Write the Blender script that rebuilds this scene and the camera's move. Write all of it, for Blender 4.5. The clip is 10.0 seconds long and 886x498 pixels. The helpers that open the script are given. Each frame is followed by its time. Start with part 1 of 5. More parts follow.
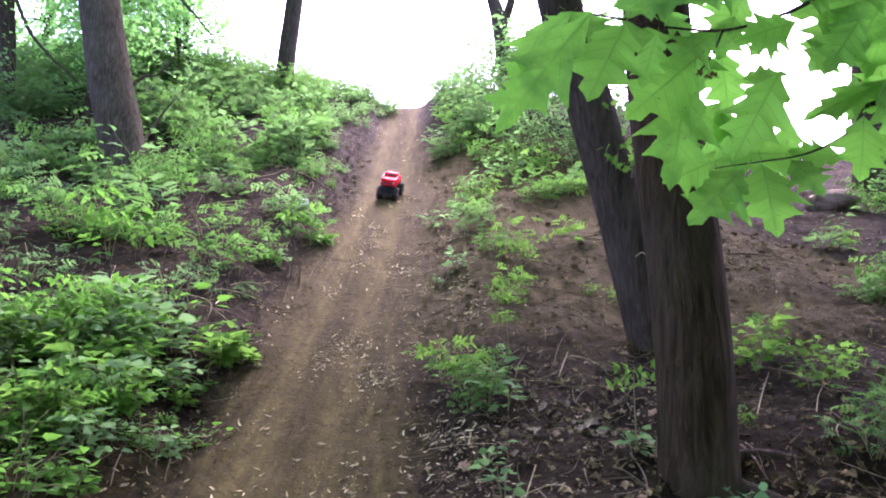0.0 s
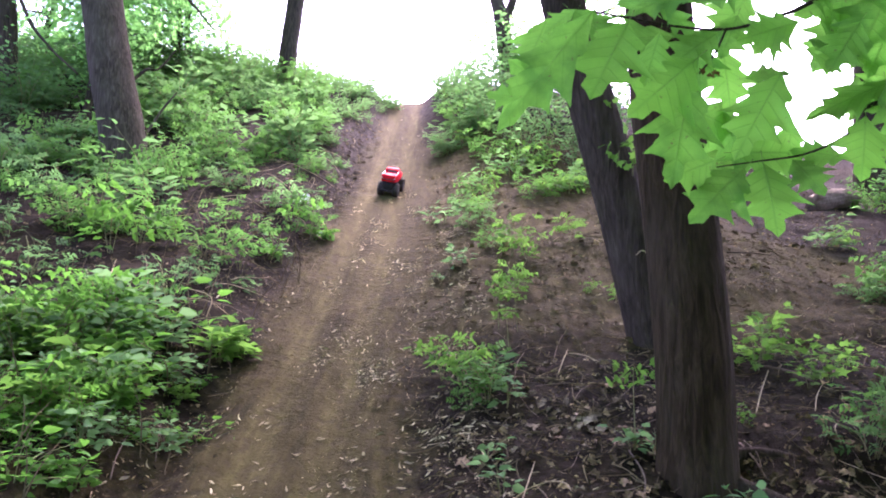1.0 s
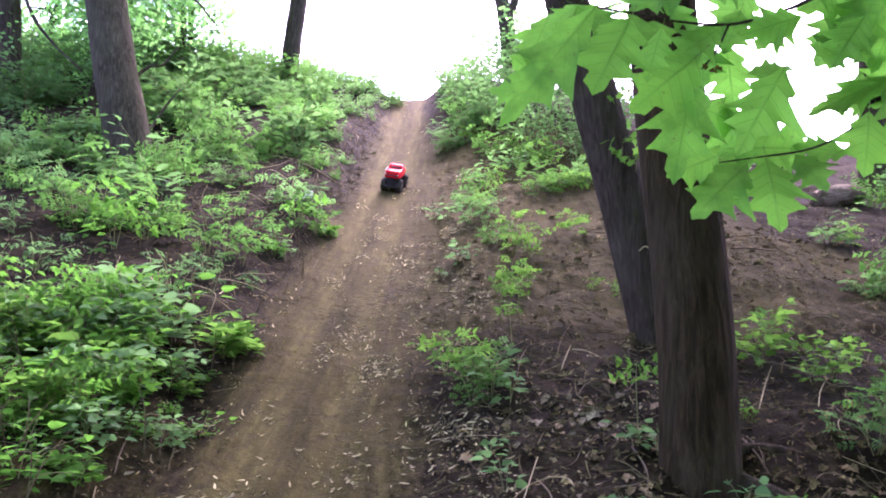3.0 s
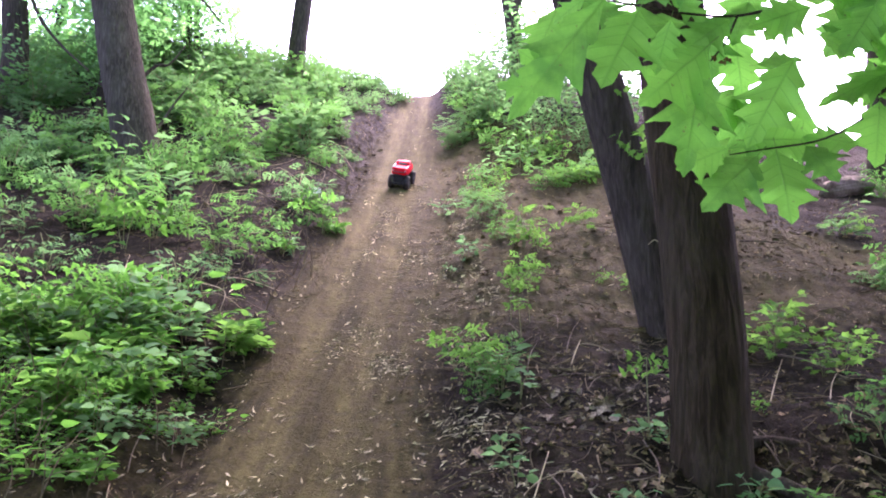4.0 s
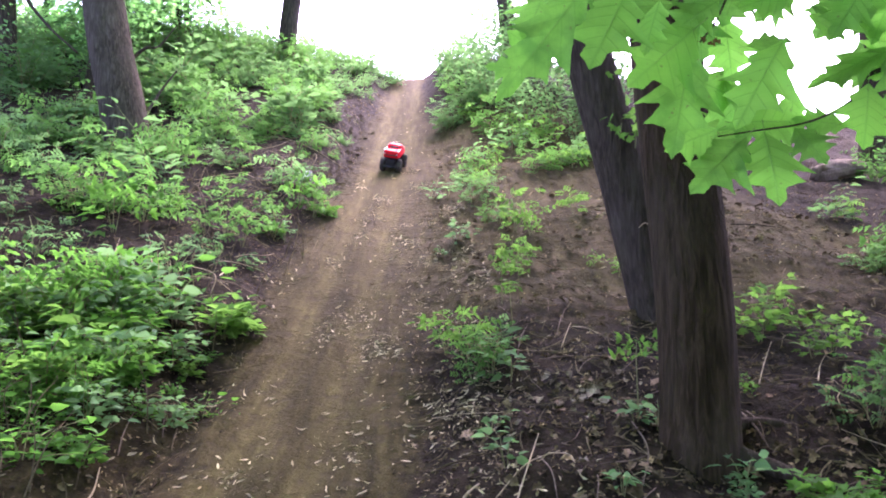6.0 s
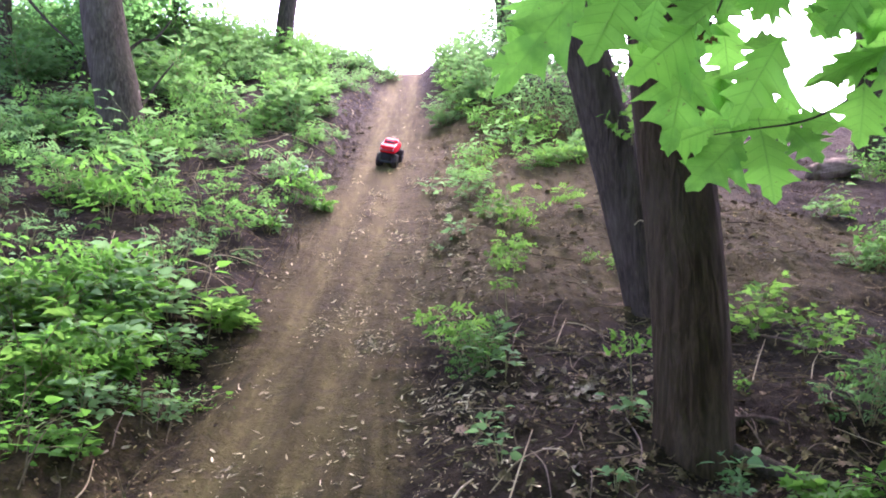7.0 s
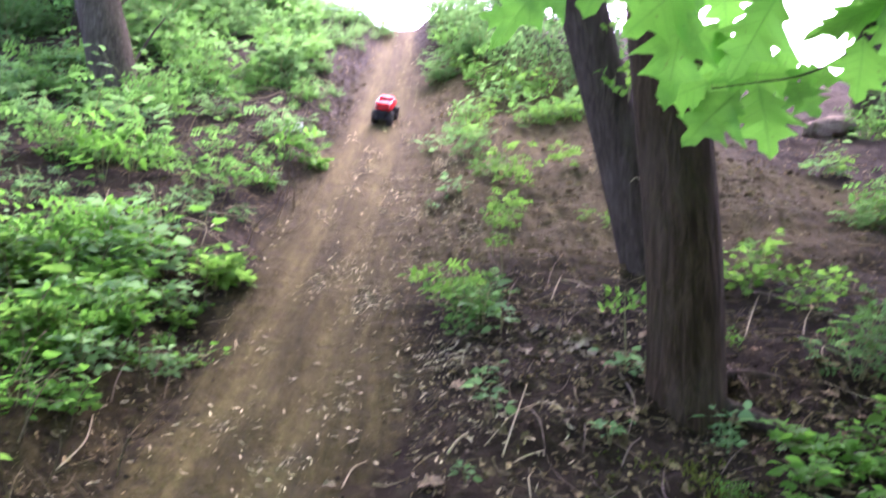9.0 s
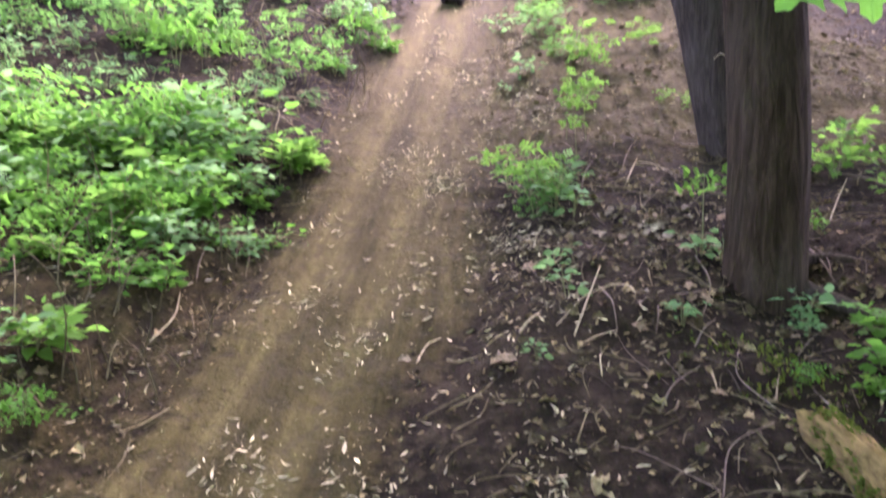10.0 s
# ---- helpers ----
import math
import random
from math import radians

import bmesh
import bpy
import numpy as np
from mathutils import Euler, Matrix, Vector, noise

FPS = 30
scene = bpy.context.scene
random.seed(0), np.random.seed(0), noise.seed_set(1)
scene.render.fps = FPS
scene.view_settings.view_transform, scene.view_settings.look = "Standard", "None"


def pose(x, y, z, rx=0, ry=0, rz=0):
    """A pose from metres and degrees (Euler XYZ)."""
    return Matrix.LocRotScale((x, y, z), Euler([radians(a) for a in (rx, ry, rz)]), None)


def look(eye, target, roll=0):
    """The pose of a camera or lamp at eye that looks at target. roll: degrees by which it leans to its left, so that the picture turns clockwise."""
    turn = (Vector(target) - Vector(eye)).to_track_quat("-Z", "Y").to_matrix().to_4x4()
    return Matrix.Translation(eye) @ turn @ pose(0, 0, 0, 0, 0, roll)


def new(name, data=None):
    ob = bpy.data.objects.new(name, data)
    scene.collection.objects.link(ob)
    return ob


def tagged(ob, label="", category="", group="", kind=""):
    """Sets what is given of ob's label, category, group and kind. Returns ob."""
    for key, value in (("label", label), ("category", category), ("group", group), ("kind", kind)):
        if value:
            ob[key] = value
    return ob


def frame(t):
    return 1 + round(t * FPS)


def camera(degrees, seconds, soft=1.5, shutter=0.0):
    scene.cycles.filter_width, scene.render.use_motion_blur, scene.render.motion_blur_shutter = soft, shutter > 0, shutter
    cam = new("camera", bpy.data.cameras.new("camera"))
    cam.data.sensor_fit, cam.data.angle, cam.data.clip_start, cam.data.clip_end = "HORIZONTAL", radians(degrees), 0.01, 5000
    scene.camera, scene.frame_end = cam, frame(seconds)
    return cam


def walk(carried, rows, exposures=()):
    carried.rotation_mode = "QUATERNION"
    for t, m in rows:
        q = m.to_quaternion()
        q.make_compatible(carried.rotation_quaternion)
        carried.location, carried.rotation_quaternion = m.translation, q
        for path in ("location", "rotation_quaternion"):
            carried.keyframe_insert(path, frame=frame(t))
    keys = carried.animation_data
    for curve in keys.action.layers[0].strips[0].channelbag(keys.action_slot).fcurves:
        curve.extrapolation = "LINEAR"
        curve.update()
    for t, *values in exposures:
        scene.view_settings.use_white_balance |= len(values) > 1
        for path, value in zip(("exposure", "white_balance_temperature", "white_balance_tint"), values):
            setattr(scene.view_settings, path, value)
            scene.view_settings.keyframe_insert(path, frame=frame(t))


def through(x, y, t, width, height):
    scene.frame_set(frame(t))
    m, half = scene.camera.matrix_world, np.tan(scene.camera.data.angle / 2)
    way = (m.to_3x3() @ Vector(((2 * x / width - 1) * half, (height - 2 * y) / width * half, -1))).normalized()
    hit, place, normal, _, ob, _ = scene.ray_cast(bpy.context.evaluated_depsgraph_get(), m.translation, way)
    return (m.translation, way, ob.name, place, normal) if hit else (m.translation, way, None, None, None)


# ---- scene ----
# ---- the camera: hand-held at the foot of the bank ----
EXPO = 3.63
cam = camera(58.26, 10.0, soft=1.9, shutter=0.9)
PATH = [
    (0.0, pose(0.000, -0.000, 1.500, 96.000, -0.000, -0.000)),
    (0.5, pose(-0.002, -0.005, 1.497, 95.693, -0.087, -0.042)),
    (1.0, pose(-0.003, -0.004, 1.500, 95.733, -0.458, -0.041)),
    (1.5, pose(-0.004, -0.005, 1.499, 95.608, -0.504, 0.273)),
    (2.0, pose(-0.002, -0.004, 1.498, 95.294, -0.684, 0.078)),
    (2.5, pose(0.002, -0.006, 1.499, 95.464, -0.669, 0.026)),
    (4.0, pose(-0.005, -0.006, 1.497, 95.178, 0.092, 0.827)),
    (4.5, pose(-0.001, -0.006, 1.496, 94.721, -0.049, 0.643)),
    (5.0, pose(0.003, -0.005, 1.496, 94.494, 0.090, 0.486)),
    (6.5, pose(0.006, -0.001, 1.493, 93.793, 0.106, 0.231)),
    (7.0, pose(0.005, -0.004, 1.494, 93.687, -0.252, -0.026)),
    (7.5, pose(0.014, -0.004, 1.493, 93.565, -0.238, -0.768)),
    (8.0, pose(0.011, -0.004, 1.492, 93.066, -0.390, -0.911)),
    (8.5, pose(0.012, -0.000, 1.490, 92.430, -0.271, -0.919)),
    (9.0, pose(0.005, -0.006, 1.484, 90.742, -0.277, -0.340)),
    (9.5, pose(-0.009, -0.006, 1.474, 86.427, 0.537, 4.369)),
    (10.0, pose(-0.001, 0.005, 1.460, 82.679, 0.064, 4.742)),
]
# the clip brightens as the view dips away from the sky
walk(cam, PATH, exposures=[(0.0, EXPO, 5950, 61), (5.0, EXPO + 0.12, 5950, 61), (8.5, EXPO + 0.36, 5950, 61), (9.5, EXPO + 0.56, 5950, 62), (10.0, EXPO + 0.68, 6150, 64)])

# ---- sky and sun: bright hazy daylight from beyond the crest ----
world = bpy.data.worlds.new("sky")
scene.world = world
world.use_nodes = True
wn, wl = world.node_tree.nodes, world.node_tree.links
sky = wn.new("ShaderNodeTexSky")
sky.sky_type = "NISHITA"
sky.sun_disc = False
sky.sun_elevation = radians(52)
sky.sun_rotation = radians(12)
sky.air_density, sky.dust_density, sky.ozone_density = 0.8, 3.0, 1.0
wn["Background"].inputs["Strength"].default_value = 0.15
wl.new(sky.outputs["Color"], wn["Background"].inputs["Color"])
sun_data = bpy.data.lights.new("sun", "SUN")
sun_data.energy = 2.3
sun_data.angle = radians(30)
sun_data.color = (1.0, 0.96, 0.90)
sun = new("sun", sun_data)
sun.matrix_world = look((0.208 * 20, 0.978 * 20, 25.6), (0, 0, 0))

# ---- the lie of the land: a sunken trail that climbs a wooded bank ----
TRAIL_X = -0.61          # the trail runs straight uphill along y
TRAIL_HALF = 0.36


def smooth(e0, e1, v):
    s = np.clip((v - e0) / (e1 - e0), 0, 1)
    return s * s * (3 - 2 * s)


def lattice(i, j, seed):
    """A steady random value, -1 to 1, for each whole-numbered point."""
    i, j = np.atleast_1d(i).astype(np.int64), np.atleast_1d(j).astype(np.int64)
    h = (i * 374761393 + j * 668265263 + seed * 974634613) & 0x7FFFFFFF
    h = ((h ^ (h >> 13)) * 1274126177) & 0x7FFFFFFF
    h = ((h ^ (h >> 16)) * 1103515245) & 0x7FFFFFFF
    return ((h ^ (h >> 15)) & 0xFFFF) / 32767.5 - 1.0


def waves(x, y, scale, seed, octaves=3):
    """Uneven smooth noise, about -1 to 1; scale: metres from hump to hump."""
    x, y = np.broadcast_arrays(np.atleast_1d(np.asarray(x, float)), np.atleast_1d(np.asarray(y, float)))
    out, amp, tot, cell = np.zeros(x.shape), 1.0, 0.0, scale * 0.5
    for o in range(octaves):
        a = 0.7 + 1.1 * o + 0.37 * seed
        u = (x * math.cos(a) - y * math.sin(a)) / cell + 0.37 * seed
        v = (x * math.sin(a) + y * math.cos(a)) / cell - 0.91 * seed
        i, j = np.floor(u), np.floor(v)
        fu, fv = u - i, v - j
        fu, fv = fu * fu * (3 - 2 * fu), fv * fv * (3 - 2 * fv)
        low = lattice(i, j, seed + 17 * o) * (1 - fu) + lattice(i + 1, j, seed + 17 * o) * fu
        high = lattice(i, j + 1, seed + 17 * o) * (1 - fu) + lattice(i + 1, j + 1, seed + 17 * o) * fu
        out = out + amp * (low * (1 - fv) + high * fv)
        tot += amp * 0.75
        amp *= 0.5
        cell *= 0.5
    return out / tot


def climb(y):
    up = 0.284 * y + 0.0084 * y * y
    down = np.maximum(-1.6, 0.284 * y - 0.0)
    return np.where(y > 0, up, down)


def crest_y(x):
    return 13.6 - 3.0 * smooth(1.5, 5.0, x) + 0.6 * smooth(-1.5, -5.0, x)


def trail_line(y):
    """The trail's middle: straight, then bending aside at its foot."""
    return TRAIL_X - 0.17 * smooth(3.3, 1.7, y) - 0.5 * smooth(1.7, -3.0, y)


def trail_mask(x, y):
    u = np.abs(x - trail_line(y) - 0.05 * np.sin(y * 0.9) + 0.07 * waves(x, y, 0.9, 5) + 0.04 * waves(x, y, 0.3, 6))
    half = TRAIL_HALF - 0.07 * smooth(5.0, 2.5, y) - 0.12 * smooth(9.5, 13.0, y)
    return smooth(half + 0.24 + 0.20 * (x > trail_line(y)) * smooth(7.0, 4.0, y) * smooth(1.6, 3.2, y), half - 0.18, u)


def rut_mask(x, y):
    """The two dusty wheel ruts within the trail."""
    u = x - trail_line(y) + 0.03 * waves(x, y, 0.8, 14)
    return np.clip(np.exp(-((u + 0.17) / 0.10) ** 2) + 0.85 * np.exp(-((u - 0.13) / 0.10) ** 2), 0, 1)


def side_trail_mask(x, y):
    """A second bare strip that slants across the bank beyond the oaks."""
    u = np.abs((y - 5.8) + 0.95 * (x - 2.6) + 0.25 * waves(x, y, 1.6, 8))
    return smooth(1.2, 0.3, u) * smooth(1.3, 2.4, x) * smooth(14.0, 10.0, x)


def height(x, y):
    x, y = np.asarray(x, float), np.asarray(y, float)
    cy = crest_y(x)
    z = climb(np.minimum(y, cy))
    z = z + (y - cy) * 0.02 * (y > cy) - 2.2 * smooth(0.3, 9.0, y - cy)
    u = x - trail_line(y)
    left, right = np.clip(-u - 0.42, 0, None), np.clip(u - 0.5, 0, None)
    far = smooth(40, 14, np.hypot(x, y))
    z = z + far * (0.17 * left / (1 + 0.05 * left) + 0.10 * right - 0.035 * right ** 2 / (1 + 0.1 * right))
    # eroded lips along the trail, higher towards the crest where it is cut into the bank
    cut = 0.05 + 0.28 * smooth(8.0, 12.5, y) * smooth(16, 13.5, y)
    lip = 0.40 - 0.26 * smooth(9.0, 12.0, y)
    cut = cut * np.where(u < 0, 0.35, 1.0)
    z = z + far * cut * (smooth(lip, lip + 0.55, np.abs(u)) - 0.55 * smooth(0.9, 2.6, np.abs(u)))
    z = z + far * 0.07 * smooth(-0.45, -0.75, u) * smooth(-2.2, -0.9, u)
    # two worn wheel ruts
    rut = np.exp(-((u + 0.15) / 0.09) ** 2) + np.exp(-((u - 0.14) / 0.09) ** 2)
    z = z - 0.028 * rut * trail_mask(x, y) * smooth(13.4, 12.0, y)
    # unevenness
    off = 1 - 0.75 * trail_mask(x, y)
    z = z + far * off * (0.055 * waves(x, y, 1.7, 1) + 0.026 * waves(x, y, 0.38, 2))
    # a hollow at the foot of the large oak
    z = z - 0.07 * np.exp(-((x - 1.02) ** 2 + (y - 2.72) ** 2) / 0.10)
    return z

# ---- materials ----
class Nodes:
    """Short hand for a node material."""
    def __init__(self, name):
        self.mat = bpy.data.materials.new(name)
        self.mat.use_nodes = True
        self.t = self.mat.node_tree
        self.t.nodes.clear()
        self.out = self.add("ShaderNodeOutputMaterial")

    def add(self, kind, **inputs):
        n = self.t.nodes.new(kind)
        for k, v in inputs.items():
            self.put(n, k.replace("_", " "), v)
        return n

    def put(self, n, key, v):
        sock = n.inputs[int(key[1:])] if key[0] == "#" else n.inputs[key]
        if isinstance(v, bpy.types.NodeSocket):
            self.t.links.new(v, sock)
        elif isinstance(v, bpy.types.Node):
            self.t.links.new(v.outputs[0], sock)
        else:
            sock.default_value = v

    def noise(self, scale, detail=4.0, rough=0.6, vec=None, dist=0.0):
        n = self.add("ShaderNodeTexNoise", Scale=scale, Detail=detail, Roughness=rough, Distortion=dist)
        if vec is not None:
            self.put(n, "Vector", vec)
        return n.outputs["Fac"]

    def where(self, stretch=(1, 1, 1)):
        c = self.add("ShaderNodeTexCoord")
        m = self.add("ShaderNodeMapping")
        self.put(m, "Vector", c.outputs["Object"])
        m.inputs["Scale"].default_value = stretch
        return m.outputs[0]

    def world(self):
        return self.add("ShaderNodeNewGeometry").outputs["Position"]

    def ramp(self, fac, *stops):
        n = self.add("ShaderNodeValToRGB")
        self.put(n, "Fac", fac)
        e = n.color_ramp.elements
        while len(e) < len(stops):
            e.new(0.5)
        for el, (p, c) in zip(e, stops):
            el.position = p
            el.color = (*c, 1) if not isinstance(c, (int, float)) else (c, c, c, 1)
        return n.outputs["Color"]

    def mix(self, fac, a, b, blend="MIX"):
        n = self.add("ShaderNodeMix")
        n.data_type, n.blend_type = "RGBA", blend
        for sock, v in ((n.inputs[0], fac), (n.inputs[6], a), (n.inputs[7], b)):
            if isinstance(v, bpy.types.NodeSocket):
                self.t.links.new(v, sock)
            elif isinstance(v, tuple):
                sock.default_value = (*v, 1)
            else:
                sock.default_value = v
        return n.outputs[2]

    def bump(self, h, strength, distance=0.01, normal=None):
        n = self.add("ShaderNodeBump", Strength=strength, Distance=distance)
        self.put(n, "Height", h)
        if normal is not None:
            self.put(n, "Normal", normal)
        return n.outputs[0]

    def principled(self, color, rough=0.8, normal=None, metal=0.0, spec=0.3):
        n = self.add("ShaderNodeBsdfPrincipled")
        self.put(n, "Base Color", (*color, 1) if isinstance(color, tuple) else color)
        self.put(n, "Roughness", rough)
        self.put(n, "Metallic", metal)
        self.put(n, "Specular IOR Level", spec)
        if normal is not None:
            self.put(n, "Normal", normal)
        return n

    def done(self, shader):
        self.t.links.new(shader.outputs[0], self.out.inputs[0])
        return self.mat


def leaf_material(name, dark, mid, light, thin=0.5, gloss=0.008, rough=0.5, through=1.6):
    """Thin leaf: reflects and lets light through; each leaf a little different."""
    m = Nodes(name)
    geo = m.add("ShaderNodeNewGeometry")
    obj = m.add("ShaderNodeObjectInfo")
    pick = m.add("ShaderNodeMath")
    pick.operation = "MULTIPLY_ADD"
    m.put(pick, "#0", geo.outputs["Random Per Island"])
    m.put(pick, "#1", 0.7)
    half = m.add("ShaderNodeMath")
    half.operation = "MULTIPLY"
    m.put(half, "#0", obj.outputs["Random"])
    m.put(half, "#1", 0.3)
    m.put(pick, "#2", half)
    col = m.ramp(pick.outputs[0], (0.0, dark), (0.55, mid), (1.0, light))
    big = m.noise(1.3, 2.0, 0.5, geo.outputs["Position"])
    col = m.mix(m.ramp(big, (0.35, 0.0), (0.65, 0.75)), col, m.mix(0.5, col, tuple(c * 1.25 for c in mid)))
    spots = m.noise(140.0, 2.0, 0.5, geo.outputs["Position"])
    col = m.mix(m.ramp(spots, (0.30, 0.55), (0.42, 0.0)), col, m.mix(0.5, col, (0.05, 0.06, 0.02)))
    nrm = m.bump(m.noise(90.0, 3.0, 0.6, geo.outputs["Position"]), 0.35, 0.004)
    dif = m.add("ShaderNodeBsdfDiffuse")
    m.put(dif, "Color", col)
    m.put(dif, "Normal", nrm)
    tra = m.add("ShaderNodeBsdfTranslucent")
    m.put(tra, "Color", m.mix(0.6, col, tuple(min(1, c * through) for c in light)))
    body = m.add("ShaderNodeMixShader", Fac=thin)
    m.put(body, "#1", dif)
    m.put(body, "#2", tra)
    gl = m.add("ShaderNodeBsdfGlossy", Roughness=rough)
    m.put(gl, "Color", (0.9, 0.95, 1.0, 1))
    m.put(gl, "Normal", nrm)
    fres = m.add("ShaderNodeFresnel", IOR=1.42)
    fac = m.add("ShaderNodeMath")
    fac.operation = "MULTIPLY"
    m.put(fac, "#0", fres)
    m.put(fac, "#1", gloss * 10)
    cap = m.add("ShaderNodeMath")
    cap.operation = "MINIMUM"
    m.put(cap, "#0", fac)
    m.put(cap, "#1", gloss * 1.2)
    top = m.add("ShaderNodeMixShader")
    m.put(top, "Fac", cap)
    m.put(top, "#1", body)
    m.put(top, "#2", gl)
    return m.done(top)


def ground_material():
    m = Nodes("forest_soil")
    pos = m.world()
    trail = m.add("ShaderNodeAttribute")
    trail.attribute_name = "bare"
    f = trail.outputs["Fac"]
    n1, n2, n3 = m.noise(1.6, 5, 0.6, pos), m.noise(14, 6, 0.65, pos), m.noise(70, 4, 0.7, pos)
    soil = m.ramp(n2, (0.30, (0.0047, 0.0034, 0.0020)), (0.50, (0.0113, 0.0083, 0.0047)), (0.72, (0.0440, 0.0338, 0.0190)))
    soil = m.mix(m.ramp(n1, (0.40, 0.0), (0.62, 0.55)), soil, (0.0220, 0.0162, 0.0088))
    soil = m.mix(m.ramp(n3, (0.60, 0.0), (0.72, 0.45)), soil, (0.0880, 0.0730, 0.0430))
    drag = m.add("ShaderNodeMapping")
    m.put(drag, "Vector", pos)
    drag.inputs["Scale"].default_value = (9, 1.1, 1.1)
    streak = m.noise(2.2, 5, 0.6, drag.outputs[0])
    dirt = m.ramp(streak, (0.30, (0.0186, 0.0151, 0.0054)), (0.55, (0.0434, 0.0357, 0.0122)), (0.75, (0.0744, 0.0619, 0.0216)))
    dust = m.ramp(streak, (0.30, (0.0408, 0.0335, 0.0116)), (0.55, (0.0655, 0.0544, 0.0190)), (0.75, (0.0957, 0.0800, 0.0286)))
    rut = m.add("ShaderNodeAttribute")
    rut.attribute_name = "rut"
    worn = m.add("ShaderNodeMath")
    worn.operation = "MULTIPLY_ADD"
    m.put(worn, "#0", n1)
    m.put(worn, "#1", 0.7)
    less = m.add("ShaderNodeMath")
    less.operation = "SUBTRACT"
    m.put(less, "#0", rut.outputs["Fac"])
    m.put(less, "#1", 0.35)
    m.put(worn, "#2", less)
    dirt = m.mix(m.ramp(worn.outputs[0], (0.15, 0.0), (0.75, 1.0)), dirt, dust)
    dirt = m.mix(m.ramp(n2, (0.36, 0.7), (0.52, 0.0)), dirt, (0.038, 0.0305, 0.0165))
    dirt = m.mix(m.ramp(n3, (0.60, 0.0), (0.72, 0.5)), dirt, (0.135, 0.112, 0.064))
    ragged = m.add("ShaderNodeMath")
    ragged.operation = "ADD"
    m.put(ragged, "#0", f)
    shift = m.add("ShaderNodeMath")
    shift.operation = "MULTIPLY_ADD"
    m.put(shift, "#0", n2)
    m.put(shift, "#1", 0.9)
    m.put(shift, "#2", -0.45)
    m.put(ragged, "#1", shift)
    fac = m.ramp(ragged.outputs[0], (0.20, 0.0), (0.64, 1.0))
    col = m.mix(fac, soil, dirt)
    b1 = m.bump(n2, 0.85, 0.035)
    b2 = m.bump(n3, 0.8, 0.014, b1)
    return m.done(m.principled(col, 1.0, b2, spec=0.04))


def bark_material(name, dark, light, moss=0.0):
    m = Nodes(name)
    v = m.where((1, 1, 0.13))
    furrow = m.noise(48, 6, 0.65, v, 0.6)
    fine = m.noise(120, 4, 0.7, m.where((1, 1, 0.4)))
    blot = m.noise(4.5, 4, 0.6, m.where((1, 1, 0.5)))
    col = m.ramp(furrow, (0.34, tuple(c * 0.55 for c in dark)), (0.50, dark), (0.68, light))
    col = m.mix(m.ramp(blot, (0.45, 0.0), (0.70, 0.35)), col, tuple(0.75 * a + 0.25 * b for a, b in zip(light, (0.13, 0.12, 0.09))))
    if moss:
        col = m.mix(m.ramp(m.noise(7, 5, 0.6, m.where((1, 1, 0.6))), (0.5, 0.0), (0.68, moss)), col, (0.075, 0.095, 0.035))
    nrm = m.bump(fine, 0.4, 0.006, m.bump(furrow, 0.9, 0.02))
    return m.done(m.principled(col, 1.0, nrm, spec=0.03))


def plain_material(name, a, b, scale=30.0, rough=0.7, metal=0.0, spec=0.06, bump=0.25, per_island=0.0, stretch=(1, 1, 1)):
    """A worn surface between two tones, optionally different piece by piece."""
    m = Nodes(name)
    n = m.noise(scale, 5, 0.65, m.where(stretch))
    col = m.ramp(n, (0.30, a), (0.70, b))
    if per_island:
        geo = m.add("ShaderNodeNewGeometry")
        tone = m.ramp(geo.outputs["Random Per Island"], (0.0, 1 - per_island), (0.75, 1 - 0.70 * per_island), (1.0, 1.0))
        col = m.mix(1.0, col, tone, "MULTIPLY")
    return m.done(m.principled(col, rough, m.bump(m.noise(scale * 5, 3, 0.6, m.where(stretch)), bump, 0.003), metal, spec))


SOIL = ground_material()
LEAF_BANK = leaf_material("bank_leaf", (0.022, 0.072, 0.009), (0.044, 0.142, 0.015), (0.074, 0.222, 0.025))
# greyer green: the haze over the upper bank put into the leaf colour
LEAF_HAZED = leaf_material("haze_greyed_leaf", (0.022, 0.063, 0.016), (0.041, 0.110, 0.028), (0.077, 0.172, 0.047), 0.54, 0.007, through=1.7)
LEAF_YOUNG = leaf_material("sapling_leaf", (0.034, 0.104, 0.013), (0.060, 0.164, 0.020), (0.096, 0.228, 0.031), 0.5, 0.005)
# duller green that stands in for shade on the middle bank
LEAF_MID = leaf_material("shade_muted_leaf", (0.023, 0.073, 0.013), (0.042, 0.128, 0.021), (0.070, 0.188, 0.033), 0.5, 0.005, through=1.45)
LEAF_TREE = leaf_material("tree_leaf", (0.042, 0.124, 0.026), (0.072, 0.205, 0.042), (0.112, 0.280, 0.064), 0.74, through=2.3)


